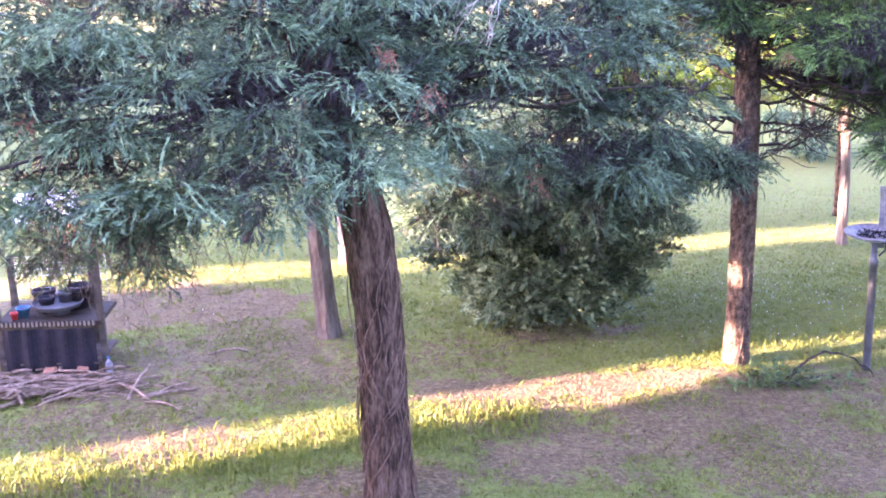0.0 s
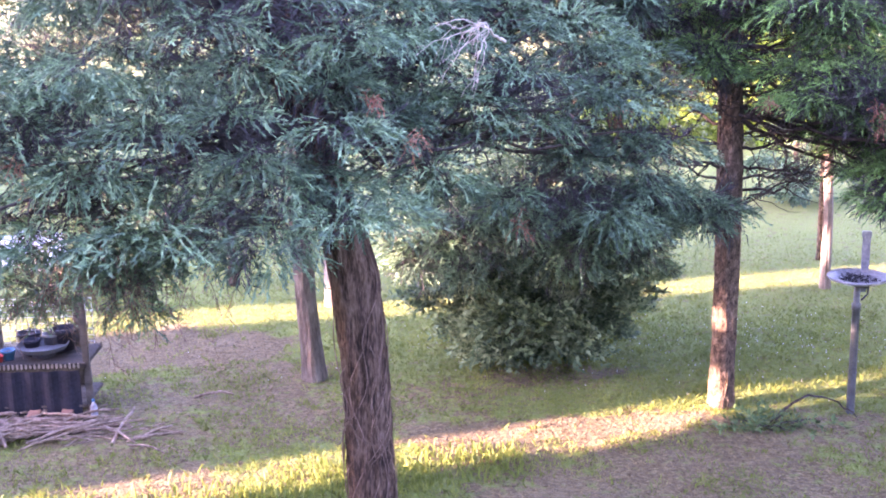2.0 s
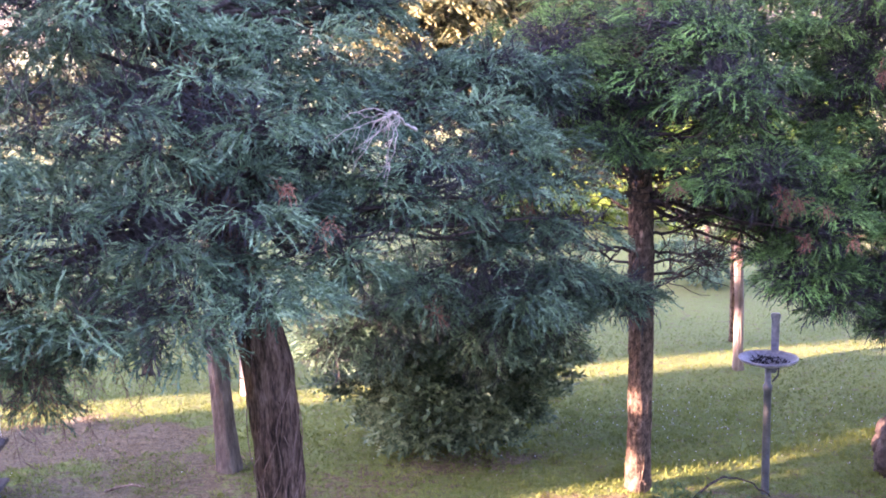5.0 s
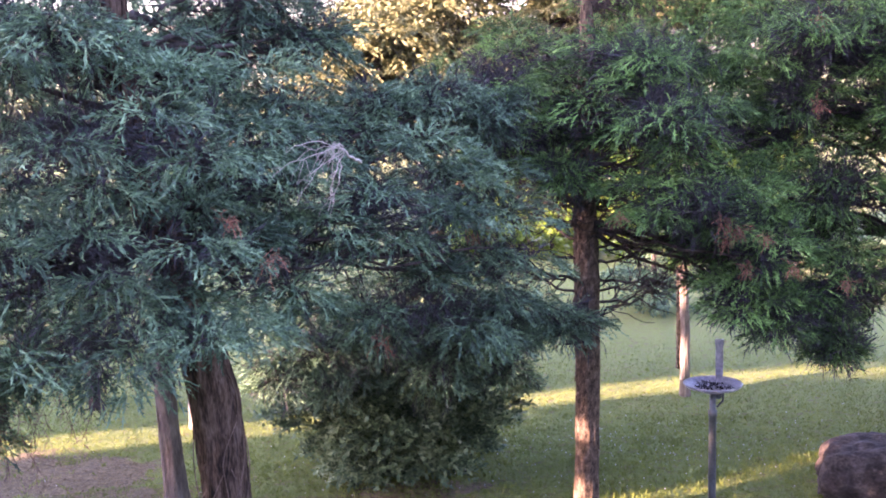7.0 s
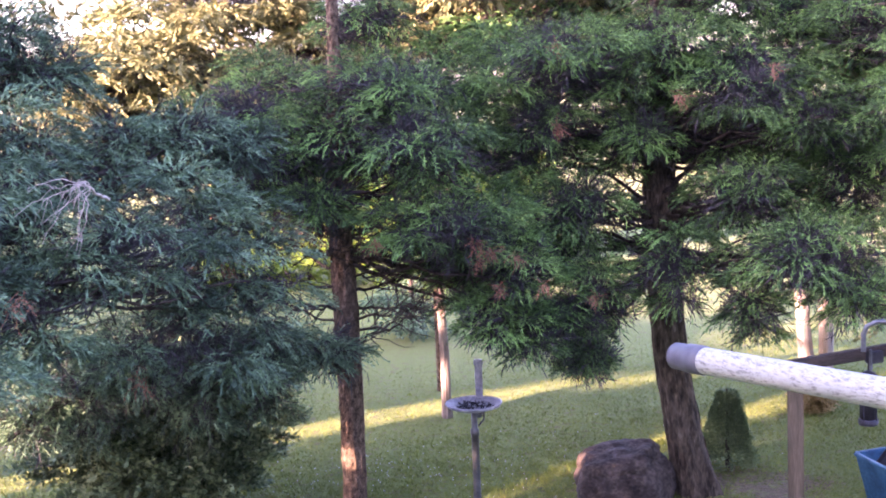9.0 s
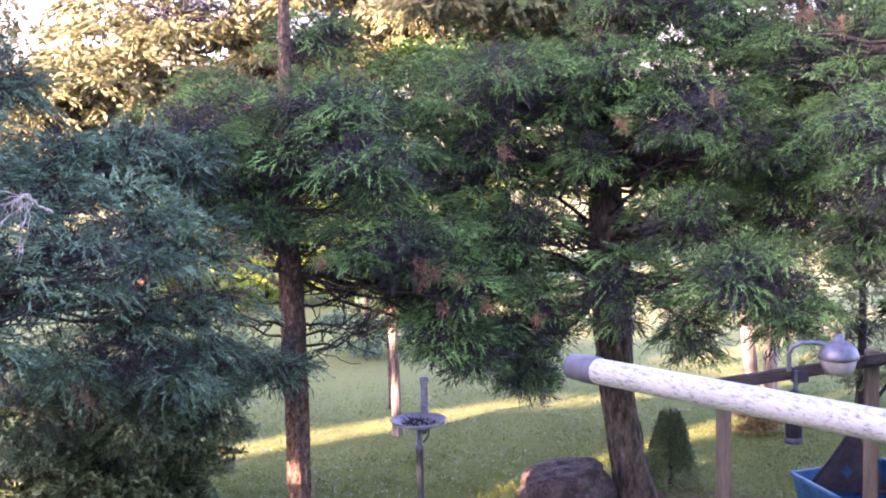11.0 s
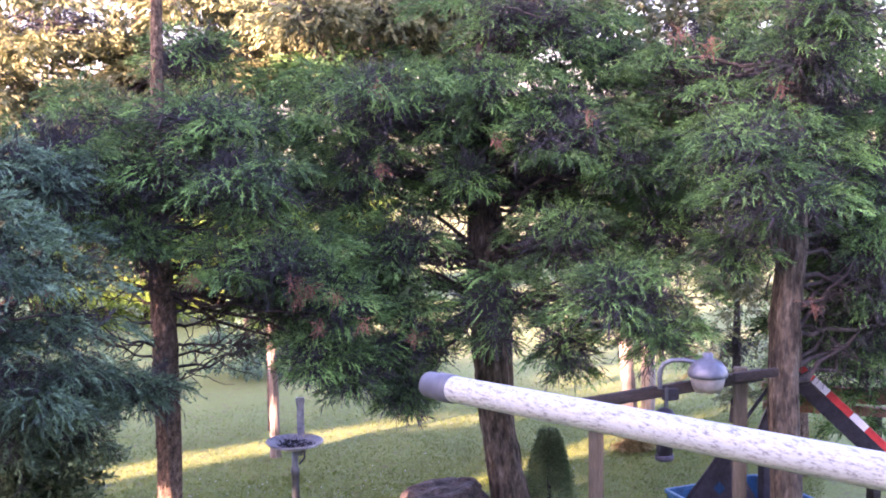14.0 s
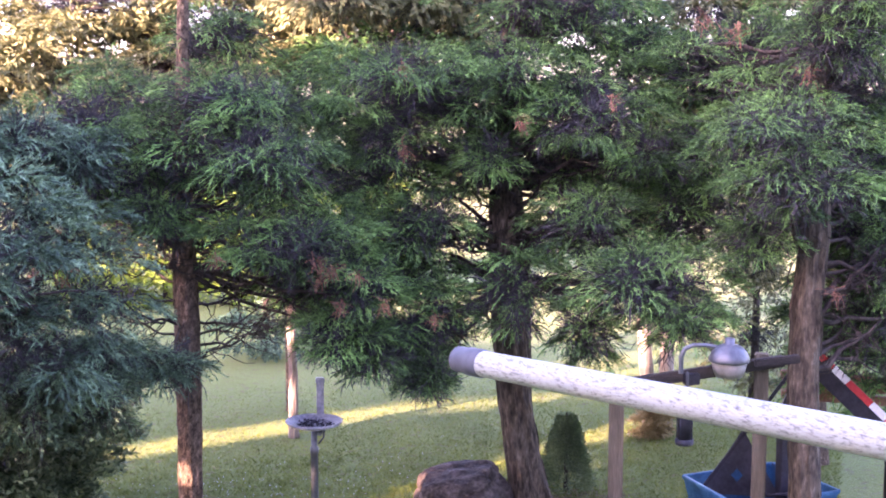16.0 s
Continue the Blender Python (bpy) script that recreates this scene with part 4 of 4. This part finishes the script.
sw = np.stack([np.cos(an), np.sin(an), 0.5 + 0.8 * hh], axis=1)
part("crown", place_sprigs("crown", COARSE, sp, sw, RNG.uniform(0.09, 0.13, 2600)), SPRUCE, spruce)
part("trunk", lathe([(0.025, -0.03), (0.02, 0.3), (0.008, 0.8)], 8), LIMB, spruce)

# ---- vines on the old cedar, its broken stub and the bare twigs ----
vine = thing("vine", 0, 0, 0, "dry brown vine stems twining round the cedar trunk", "vine")
vr = random.Random(3)
for _ in range(15):
    a0, z0, z1, turn = vr.uniform(3.0, 6.0), vr.uniform(-0.02, 0.7), vr.uniform(0.9, 1.75), vr.uniform(-2.6, 2.6)
    pts = []
    for i in range(14):
        t = i / 13
        z = z0 + (z1 - z0) * t
        a = a0 + turn * t + 0.35 * math.sin(9 * t + a0)
        r = 0.160 + 0.012 * math.sin(9 * t + z0)
        pts.append((-0.49 - 0.03 * z + r * math.cos(a), 7.62 + r * math.sin(a), z))
    part("stem", tubes("stem", [(pts, [vr.uniform(0.002, 0.0042)] * 14, 5)]), VINE, vine)

nest_r = random.Random(5)
nest = []
root = Vector((0.25, 6.60, 3.43))
for _ in range(9):
    end = root + Vector((nest_r.uniform(-0.42, 0.02), nest_r.uniform(-0.1, 0.05), nest_r.uniform(-0.36, 0.02)))
    ln = bent(root, end, -0.04, 0.014, 8, nest_r)
    nest.append((ln, [0.0030 - 0.0002 * i for i in range(8)], 5))
    for _ in range(5):
        s = ln[nest_r.randint(2, 7)]
        e = s + Vector((nest_r.uniform(-0.12, 0.05), nest_r.uniform(-0.05, 0.05), nest_r.uniform(-0.14, 0.03)))
        nest.append((bent(s, e, -0.01, 0.008, 5, nest_r), [0.0016, 0.0015, 0.0013, 0.0011, 0.0008], 4))
nest.append((bent((0.36, 7.0, 3.33), root, 0.01, 0.01), [0.012, 0.011, 0.01, 0.009, 0.008, 0.007, 0.006], 5))
tagged(part("dead_branch", tubes("dead_branch", nest), PALETWIG), "pale leafless dead branch caught in the cedar foliage", "branch")

dr = np.stack([RNG.normal(-2.1, 0.32, 240), RNG.normal(7.85, 0.2, 240), RNG.uniform(1.6, 2.5, 240)], axis=1)
tagged(part("dead_twigs", place_sprigs("dead_twigs", THIN, dr, RNG.normal(0, 0.5, (240, 3)) + (0, 0, -0.8), RNG.uniform(0.25, 0.5, 240)), VINE),
       "bare brown dead twigs hanging under the cedar", "twigs", kind="stuff")

# ---- bird bath, wooden post, boulder ----
bath = thing("bird_bath", 3.40, 9.74, 0, "shallow grey bird bath bowl on a thin metal pole", "bird bath")
part("pole", lathe([(0.036, -0.05), (0.036, 0.02), (0.033, 0.03), (0.031, 0.84), (0.037, 0.845), (0.037, 0.89), (0.026, 0.9), (0.026, 1.06)], 18), GREYMETAL, bath, smooth=True)
bowl = part("bowl", lathe([(0.03, 1.045), (0.12, 1.052), (0.225, 1.085), (0.246, 1.107), (0.24, 1.114), (0.21, 1.098), (0.11, 1.072), (0.0, 1.066)], 40), BATH, bath, "glazed blue-grey shallow bowl", smooth=True)
part("bracket", tubes("bracket", [([(0.03, -0.02, 0.92), (0.075, -0.03, 0.97), (0.08, -0.03, 1.03), (0.05, -0.02, 1.06)], [0.008] * 4, 6)]), BLACK, bath)
bath.scale = (1.0, 1.0, 1.065)
litter = tagged(part("leaf_litter", place_sprigs("leaf_litter", BROAD, np.stack([3.40 + RNG.normal(0, 0.06, 30), 9.73 + RNG.normal(0, 0.05, 30), np.full(30, 1.155)], axis=1),
                     RNG.normal(0, 1, (30, 3)) * (1, 1, 0.1), np.full(30, 0.09)), TARP), "dark wet leaves lying in the bird bath", "leaves")
stake = part("stake", box(0.062, 0.028, 0.42, pose(0.115, 0.17, 1.17, 0, 0, -18)), BATH, bath, "grey painted stake behind the bowl")
part("cap", box(0.076, 0.036, 0.05, pose(0.115, 0.17, 1.395, 0, 0, -18)), BATH, stake)
part("clamp", box(0.09, 0.2, 0.03, pose(0.05, 0.08, 1.0, 0, 0, -18)), GREYMETAL, bath)

bm = bmesh.new()
bmesh.ops.create_icosphere(bm, subdivisions=6, radius=1)
for v in bm.verts:
    d = v.co.normalized()
    k = 1 + 0.22 * noise.noise(d * 1.6 + Vector((3, 1, 2))) + 0.07 * noise.noise(d * 4) + 0.03 * noise.noise(Vector((d.x * 7, d.y * 7, d.z * 16))) + 0.022 * noise.noise(d * 19)
    q = Vector((abs(d.x) ** 0.95 * math.copysign(1, d.x), abs(d.y) ** 0.95 * math.copysign(1, d.y), abs(d.z) ** 0.62 * math.copysign(1, d.z)))
    p = Vector((q.x * 0.42, q.y * 0.38, q.z * 0.37)) * k
    # broken-off top, and a ledge-like cleft across the face
    lid = 0.25 + 0.16 * p.x + 0.03 * noise.noise(p * 6)
    if p.z > lid:
        p.z = lid + (p.z - lid) * 0.22
    cleft = math.exp(-((p.z - 0.13 - 0.12 * p.x - 0.03 * noise.noise(p * 5)) / 0.022) ** 2)
    p.x, p.y = p.x * (1 - 0.04 * cleft), p.y * (1 - 0.06 * cleft)
    f = 1 - 0.75 * max(0.0, p.z + 0.02)
    v.co = Vector((p.x * f * 1.06, p.y * f * 1.06, p.z))
boulder = tagged(part("boulder", bm, STONE, smooth=True), "large rounded purple-grey boulder resting on the lawn", "boulder")
boulder.location = (4.93, 10.02, 0.235)

# ---- potting stand, stick pile and fallen branch ----
stand = thing("potting_stand", -3.45, 10.4, 0, "old wooden potting stand with dark cloth front and wire mesh", "stand")
for px, py, pl in ((-0.46, -0.2, 0.95), (0.42, -0.2, 1.3), (-0.46, 0.25, 0.95), (0.24, 0.25, 0.95)):
    part("leg", box(0.055, 0.055, pl, pose(px, py, pl / 2 - 0.015, 0, random.uniform(-1, 1), 0)), PLANKWOOD, stand)
part("shelf", box(0.9, 0.56, 0.04, pose(-0.02, 0.02, 0.46)), DARKWOOD, stand)
part("shelf", box(0.86, 0.56, 0.03, pose(-0.02, 0.02, 0.1)), PLANKWOOD, stand)
part("rail", box(0.86, 0.03, 0.07, pose(-0.02, -0.24, 0.44)), WOODPOST, stand)
bm = bmesh.new()
bmesh.ops.create_grid(bm, x_segments=30, y_segments=14, size=0.5, matrix=pose(-0.02, -0.272, 0.225, 90) @ Matrix.Diagonal((0.78, 0.39, 1, 1)))
for v in bm.verts:
    v.co.y += 0.012 * math.sin(v.co.x * 40) + 0.006 * math.sin(v.co.x * 17 + v.co.z * 9)
bmesh.ops.solidify(bm, geom=bm.faces[:], thickness=0.004)
part("cloth", bm, TARP, stand, "near-black cloth stretched over the front")
wires = []
for i in range(15):
    x = -0.42 + 0.8 * i / 14
    wires.append(([(x, 0.25, 0.5), (x, 0.252, 0.7), (x, 0.25, 0.92)], [0.0028] * 3, 4))
for i in range(8):
    z = 0.52 + 0.4 * i / 7
    wires.append(([(-0.42, 0.25, z), (0, 0.252, z), (0.38, 0.25, z)], [0.0028] * 3, 4))
part("wire_mesh", tubes("wire_mesh", wires), PALEPAINT, stand, "pale square wire mesh")
for i in range(22):
    part("picket", box(0.022, 0.012, random.uniform(0.035, 0.05), pose(-0.41 + 0.037 * i, -0.263, 0.462, 0, random.uniform(-5, 5), 0)), PALETWIG, stand)
part("tray", lathe([(0.0, 0.545), (0.2, 0.545), (0.225, 0.585), (0.217, 0.585), (0.19, 0.557), (0.0, 0.557)], 30), GREYPVC, stand, "wide shallow grey dish")
part("dish_stand", lathe([(0.1, 0.48), (0.07, 0.51), (0.09, 0.545)], 16), GREYPVC, stand)


def pot(x, y, z, r, h, mat, label):
    p = thing("plant_pot", x, y, z, label, "pot")
    part("body", lathe([(r * 0.72, 0), (r * 0.95, h * 0.8), (r * 1.06, h * 0.82), (r * 1.06, h), (r * 0.92, h), (r * 0.85, h * 0.8), (0.01, h * 0.78)], 22), mat, p, smooth=True)
    part("soil", lathe([(r * 0.86, h * 0.78), (r * 0.5, h * 0.84), (0.005, h * 0.85)], 16), LIMB, p)


pot(-3.3, 10.55, 0.48, 0.11, 0.2, TARP, "large black plastic pot on the stand")
pot(-3.62, 10.58, 0.48, 0.1, 0.16, TARP, "large black plastic pot on the stand")
pot(-3.55, 10.42, 0.48, 0.07, 0.14, TARP, "small black plastic pot on the stand")
pot(-3.72, 10.3, 0.48, 0.06, 0.09, BLUE, "small blue pot on the stand")
pot(-3.4, 10.5, 0.48, 0.075, 0.17, GREYPVC, "grey plastic pot on the stand")
pot(-3.78, 10.24, 0.48, 0.035, 0.06, RED, "little red pot on the stand")
for bx in (-3.48, -3.2):
    tagged(part("brick", box(0.1, 0.2, 0.08, pose(bx, 10.1, 0.04, 0, 0, 8)), CLAY), "worn pale brick lying under the stand", "brick")
bottle = thing("bottle", -2.98, 10.12, 0, "small white plastic bottle standing by the stand", "bottle")
part("body", lathe([(0.028, 0), (0.03, 0.01), (0.03, 0.1), (0.012, 0.13), (0.012, 0.15)], 14), BATH, bottle, smooth=True)
part("cap", lathe([(0.014, 0.145), (0.014, 0.165)], 12), BLUE, bottle)

sr = random.Random(11)
for i in range(105):
    cx, cy = sr.gauss(-3.4, 0.42), sr.gauss(9.78, 0.17)
    ang, ln = sr.gauss(0.15, 0.6), sr.uniform(0.12, 0.42)
    z = 0.012 + sr.random() * 0.12 * math.exp(-((cx + 3.35) / 0.6) ** 2)
    a = Vector((cx - math.cos(ang) * ln, cy - math.sin(ang) * ln, z * sr.uniform(0.3, 1)))
    b = Vector((cx + math.cos(ang) * ln, cy + math.sin(ang) * ln, z + sr.uniform(-0.005, 0.03)))
    w = sr.uniform(0.006, 0.017)
    tagged(part("stick", tubes("stick", [(bent(a, b, sr.uniform(-0.03, 0.02), 0.012, 7, sr), [w, w, w * 0.95, w * 0.9, w * 0.8, w * 0.7, w * 0.5], 6)]), STICK, smooth=True),
           "bare grey-brown dead stick in a loose pile", "stick", "sticks in the pile")
for a, b, w in (((-3.75, 9.85, 0.05), (-3.52, 9.45, 0.02), 0.02), ((-2.55, 9.45, 0.012), (-2.2, 9.25, 0.012), 0.01), ((-2.2, 10.5, 0.012), (-1.85, 10.55, 0.015), 0.014)):
    tagged(part("stick", tubes("stick", [(bent(a, b, -0.03, 0.01, 7, sr), [w, w, w, w, w * 0.9, w * 0.8, w * 0.6], 6)]), STICK, smooth=True),
           "thicker pale dead stick lying on the earth", "stick", "sticks in the pile")

fallen = thing("fallen_branch", 0, 0, 0, "freshly cut leafy green branch lying by the trunk", "branch")
fl = [(bent((2.75, 9.62, 0.03), (3.36, 9.78, 0.02), -0.15, 0.012, 10, sr), [0.014 - 0.0009 * i for i in range(10)], 6),
      (bent((3.36, 9.78, 0.02), (3.40, 9.58, 0.02), -0.02, 0.004, 4, sr), [0.008, 0.007, 0.006, 0.005], 5)]
for _ in range(12):
    a = Vector((sr.uniform(2.4, 3.0), sr.uniform(9.3, 9.55), 0.03))
    fl.append((bent(a, a + Vector((sr.uniform(-0.3, 0.4), sr.uniform(-0.25, 0.1), sr.uniform(0, 0.06))), -0.02, 0.01, 5, sr), [0.006, 0.006, 0.005, 0.004, 0.002], 5))
for one_stem in fl:
    part("stem", tubes("stem", [one_stem]), LIMB, fallen, smooth=True)
fp = np.stack([RNG.normal(2.66, 0.2, 95), RNG.normal(9.42, 0.11, 95), RNG.uniform(0.02, 0.08, 95)], axis=1)
part("leaf_spray", place_sprigs("leaf_spray", BROAD, fp[:46], RNG.normal(0, 1, (46, 3)) * (1, 1, 0.25), RNG.uniform(0.14, 0.26, 46)), CUTLEAF, fallen)["kind"] = "stuff"

bm = bmesh.new()
bmesh.ops.create_icosphere(bm, subdivisions=4, radius=1)
for v in bm.verts:
    d = v.co.normalized()
    k = 1 + 0.35 * noise.noise(d * 2.1 + Vector((7, 0, 1))) + 0.12 * noise.noise(d * 6)
    v.co = Vector((d.x * 0.42, d.y * 0.3, d.z * 0.26)) * k
heap = tagged(part("tarp_heap", bm, PALEPAINT, smooth=True), "crumpled white tarp heaped on the far grass", "tarp")
heap.location = (-5.1, 15.5, 0.2)

# ---- white pipe ----
pipe = thing("pipe_rail", 0, 0, 0, "weathered white plastic pipe with a dark grey end cap", "pipe")
p0, p1 = Vector((1.545, 2.725, 3.135)), Vector((2.0, 0.45, 3.242))
along = (p1 - p0).normalized()
part("tube", tubes("tube", [([p0 + along * k * (p1 - p0).length / 12 for k in range(13)], [0.0345] * 13, 32)]), PVC, pipe, smooth=True)
cap = [(-0.112, 0.0), (-0.112, 0.028), (-0.105, 0.035), (-0.06, 0.0355), (-0.055, 0.038), (0.002, 0.038), (0.006, 0.034)]
part("end_cap", tubes("end_cap", [([p0 + along * k for k, _ in cap], [r for _, r in cap], 32)]), GREYPVC, pipe, "dark grey rubber end cap", smooth=True)

# ---- post-and-beam frame with yard lamp and feeder ----
arch = thing("timber_frame", 0, 0, 0, "weathered timber post-and-beam frame on the lawn", "frame")
part("post", box(0.088, 0.088, 2.24, pose(4.03, 5.97, 1.08, 0, 0, -32)), WOODPOST, arch)
part("post", box(0.085, 0.085, 2.4, pose(4.89, 5.72, 1.16, 0, 0, -38)), WOODPOST, arch)
part("beam", beam_between((3.9, 5.93, 2.2), (4.98, 5.63, 2.325), 0.045, 0.068), DARKWOOD, arch, "dark sloping beam")
part("brace", beam_between((4.76, 5.62, 2.33), (5.02, 5.54, 2.35), 0.04, 0.05), DARKWOOD, arch)
lamp = thing("yard_lamp", 4.55, 5.59, 2.262, "grey dome yard lamp with a chipped frosted lens", "lamp")
part("housing", lathe([(0.094, 0.098), (0.102, 0.102), (0.104, 0.112), (0.101, 0.128), (0.09, 0.158), (0.07, 0.184), (0.045, 0.199), (0.026, 0.203), (0.026, 0.236), (0.02, 0.239)], 36), HOUSING, lamp, smooth=True)
part("lens", lathe([(0.066, 0.012), (0.080, 0.045), (0.092, 0.102), (0.088, 0.102), (0.075, 0.045), (0.06, 0.018)], 30, 0.006), LENS, lamp, "frosted plastic lens with broken edge", smooth=True)
part("arm", tubes("arm", [([(-0.2, 0.14, 0.02), (-0.2, 0.14, 0.12), (-0.185, 0.13, 0.165), (-0.15, 0.105, 0.19), (-0.1, 0.07, 0.192), (-0.04, 0.03, 0.18), (0, 0, 0.175)], [0.013] * 7, 10)]), GREYMETAL, lamp, smooth=True)
lamp.scale = (1.12, 1.12, 1.0)
feeder = thing("bird_feeder", 4.37, 5.76, 1.85, "black tube bird feeder hanging from a bracket", "bird feeder")
part("base", lathe([(0.052, 0), (0.055, 0.008), (0.055, 0.03), (0.045, 0.034)], 22), BLACK, feeder, smooth=True)
part("tube", lathe([(0.042, 0.03), (0.042, 0.27)], 22), BLACK, feeder, smooth=True)
for k in range(4):
    a = k * math.tau / 4 + 0.4
    part("rod", box(0.008, 0.008, 0.26, pose(0.05 * math.cos(a), 0.05 * math.sin(a), 0.15), 0.002), BLACK, feeder)
part("lid", lathe([(0.06, 0.265), (0.062, 0.275), (0.04, 0.3), (0.012, 0.315)], 22), BLACK, feeder, smooth=True)
part("hook", tubes("hook", [([(0, 0, 0.31), (0, 0, 0.4), (0.0, 0.02, 0.43)], [0.004] * 3, 6)]), BLACK, feeder)
bracket = thing("wall_bracket", 4.39, 5.74, 2.2, "small black box and bracket fixed under the beam", "bracket")
part("box", box(0.09, 0.06, 0.07, pose(0.02, 0.02, 0.04)), BLACK, bracket)
part("arm", box(0.02, 0.02, 0.12, pose(-0.02, 0.0, 0.03)), GREYMETAL, bracket)

# ---- small loader: blue tray, black frame, striped boom ----
loader = thing("boom_loader", 0, 0, 0, "small loader with open blue tray, black frame and striped boom", "machine")
rim = [Vector(p) for p in ((6.23, 8.35, 0.72), (6.17, 7.46, 0.70), (7.07, 7.40, 0.75), (7.13, 8.30, 0.74))]
mid = sum(rim, Vector()) / 4
foot = [Vector((mid.x + (p.x - mid.x) * 0.8, mid.y + (p.y - mid.y) * 0.8, 0.22)) for p in rim]
for i in range(4):
    j = (i + 1) % 4
    bm = bmesh.new()
    bm.faces.new([bm.verts.new(p) for p in (foot[i], foot[j], rim[j], rim[i])])
    bmesh.ops.solidify(bm, geom=bm.faces[:], thickness=0.012)
    part("tray_side", bm, BLUE, loader, "scuffed blue sheet metal side")
    part("tray_rim", beam_between(rim[i], rim[j], 0.035, 0.03), BLUE, loader)
bm = bmesh.new()
bm.faces.new([bm.verts.new(p) for p in foot])
bmesh.ops.solidify(bm, geom=bm.faces[:], thickness=0.015)
part("tray_floor", bm, BLUE, loader)
for i in range(4):
    part("skid", box(0.1, 0.1, 0.24, pose(foot[i].x, foot[i].y, 0.1)), BLACK, loader)
A, L, R = Vector((6.67, 8.13, 1.14)), Vector((6.40, 8.34, 0.56)), Vector((6.92, 7.93, 0.56))
cen = A * 0.3 + L * 0.4 + R * 0.3
hole = [cen + Vector((0, 0, 0.06)), cen + (R - L).normalized() * 0.05, cen - Vector((0, 0, 0.06)), cen - (R - L).normalized() * 0.05]
bm = bmesh.new()
hv, av, lv, rv = [bm.verts.new(p) for p in hole], bm.verts.new(A), bm.verts.new(L), bm.verts.new(R)
for f in ((av, hv[1], hv[0]), (av, rv, hv[1]), (rv, hv[2], hv[1]), (rv, lv, hv[2]), (lv, hv[3], hv[2]), (lv, av, hv[3]), (av, hv[0], hv[3])):
    bm.faces.new(f)
bmesh.ops.solidify(bm, geom=bm.faces[:], thickness=0.012)
part("plate", bm, STEEL, loader, "black triangular plate with a diamond cut-out")
for a, b, w, h in (((6.36, 8.37, 0.5), (7.08, 7.80, 1.88), 0.025, 0.03), ((6.93, 7.93, 0.24), (6.93, 7.93, 1.25), 0.08, 0.08),
                   ((6.90, 7.95, 1.2), (7.10, 7.79, 1.86), 0.1, 0.09), ((6.75, 8.07, 1.2), (7.15, 7.75, 1.2), 0.06, 0.08)):
    part("strut", beam_between(a, b, w, h), BLACK, loader)
boom0, boom1 = Vector((7.08, 7.80, 1.88)), Vector((8.0, 6.75, 0.62))
drop = Vector((-0.02, -0.02, -0.12))
part("boom", beam_between(boom0 + drop, boom1 + drop, 0.05, 0.14), BLACK, loader, "heavy dark boom")
part("hose", tubes("hose", [(bent((6.75, 8.0, 0.62), (7.1, 7.7, 0.7), 0.05, 0.02, 8), [0.012] * 8, 8)]), BLACK, loader, smooth=True)
reach, at_m, k = (boom1 - boom0).length, 0.0, 0
while at_m < reach:
    ln = min(0.16 if k % 2 else 0.25, reach - at_m)
    a, b = boom0.lerp(boom1, at_m / reach), boom0.lerp(boom1, (at_m + ln - 0.003) / reach)
    part("stripe", beam_between(a + Vector((-0.03, -0.035, 0)), b + Vector((-0.03, -0.035, 0)), 0.012, 0.062, 0.002), WHITE if k % 2 else RED, loader)
    at_m, k = at_m + ln, k + 1
part("tool_base", box(0.5, 0.5, 0.3, pose(7.95, 6.85, 0.5, 0, 0, 40)), BLACK, loader)
part("tool_leg", box(0.2, 0.2, 0.4, pose(7.95, 6.85, 0.19, 0, 0, 40)), BLACK, loader)

for k, (dx, dz, tl) in enumerate(((0.0, 0.06, 4), (0.1, 0.16, -3), (-0.05, 0.26, 6))):
    tagged(part("red_board", box(1.3, 0.12, 0.08, pose(8.6 + dx, 8.95 - 0.02 * k, 0.98 + dz, 0, tl * 0.4, -42 + tl)), CLAY), "faded red board in a raised stack", "board", "boards in the stack")
trestle = thing("trestle", 8.6, 8.95, 0, "dark timber trestle under the stacked boards", "trestle")
for sx in (-0.4, 0.4):
    part("leg", box(0.1, 0.1, 1.0, pose(sx * 0.74, -sx * 0.67, 0.49)), DARKWOOD, trestle)

# ---- clover and the far distance ----
cn = 420
cx, cy = RNG.normal(3.0, 2.0, cn), RNG.normal(11.6, 0.6, cn)
cz = height_at(cx, cy)
one = np.array([(0.008, 0, 0.04), (0, 0.008, 0.04), (-0.008, 0, 0.04), (0, -0.008, 0.04), (0, 0, 0.052), (0, 0, 0.03)])
tri = np.array([(0, 1, 4), (1, 2, 4), (2, 3, 4), (3, 0, 4), (1, 0, 5), (2, 1, 5), (3, 2, 5), (0, 3, 5)])
cv = (np.stack([cx, cy, cz], axis=1)[:, None, :] + one[None] * RNG.uniform(0.5, 0.9, (cn, 1, 1))).reshape(-1, 3)
cf = (np.arange(cn)[:, None, None] * 6 + tri[None]).reshape(-1, 3)
tagged(part("clover_flowers", arrays_mesh("clover_flowers", cv, cf), CLOVER), "tiny white clover heads in the lawn", "flowers", kind="stuff")

wa = RNG.uniform(radians(20), radians(125), 5000)
wr = RNG.uniform(52, 75, 5000)
wz = RNG.uniform(0, 1, 5000) ** 0.8 * (6 + 3 * np.sin(wa * 17) + 2 * np.sin(wa * 41))
wp = np.stack([wr * np.cos(wa), wr * np.sin(wa), wz], axis=1)
wd = RNG.normal(0, 1, (5000, 3)) + (0, 0, 0.4)
tagged(part("far_woods", place_sprigs("far_woods", BROAD, wp, wd, RNG.uniform(0.9, 1.8, 5000)), FARLEAF), "hazy far row of sunlit trees", "trees", kind="stuff")
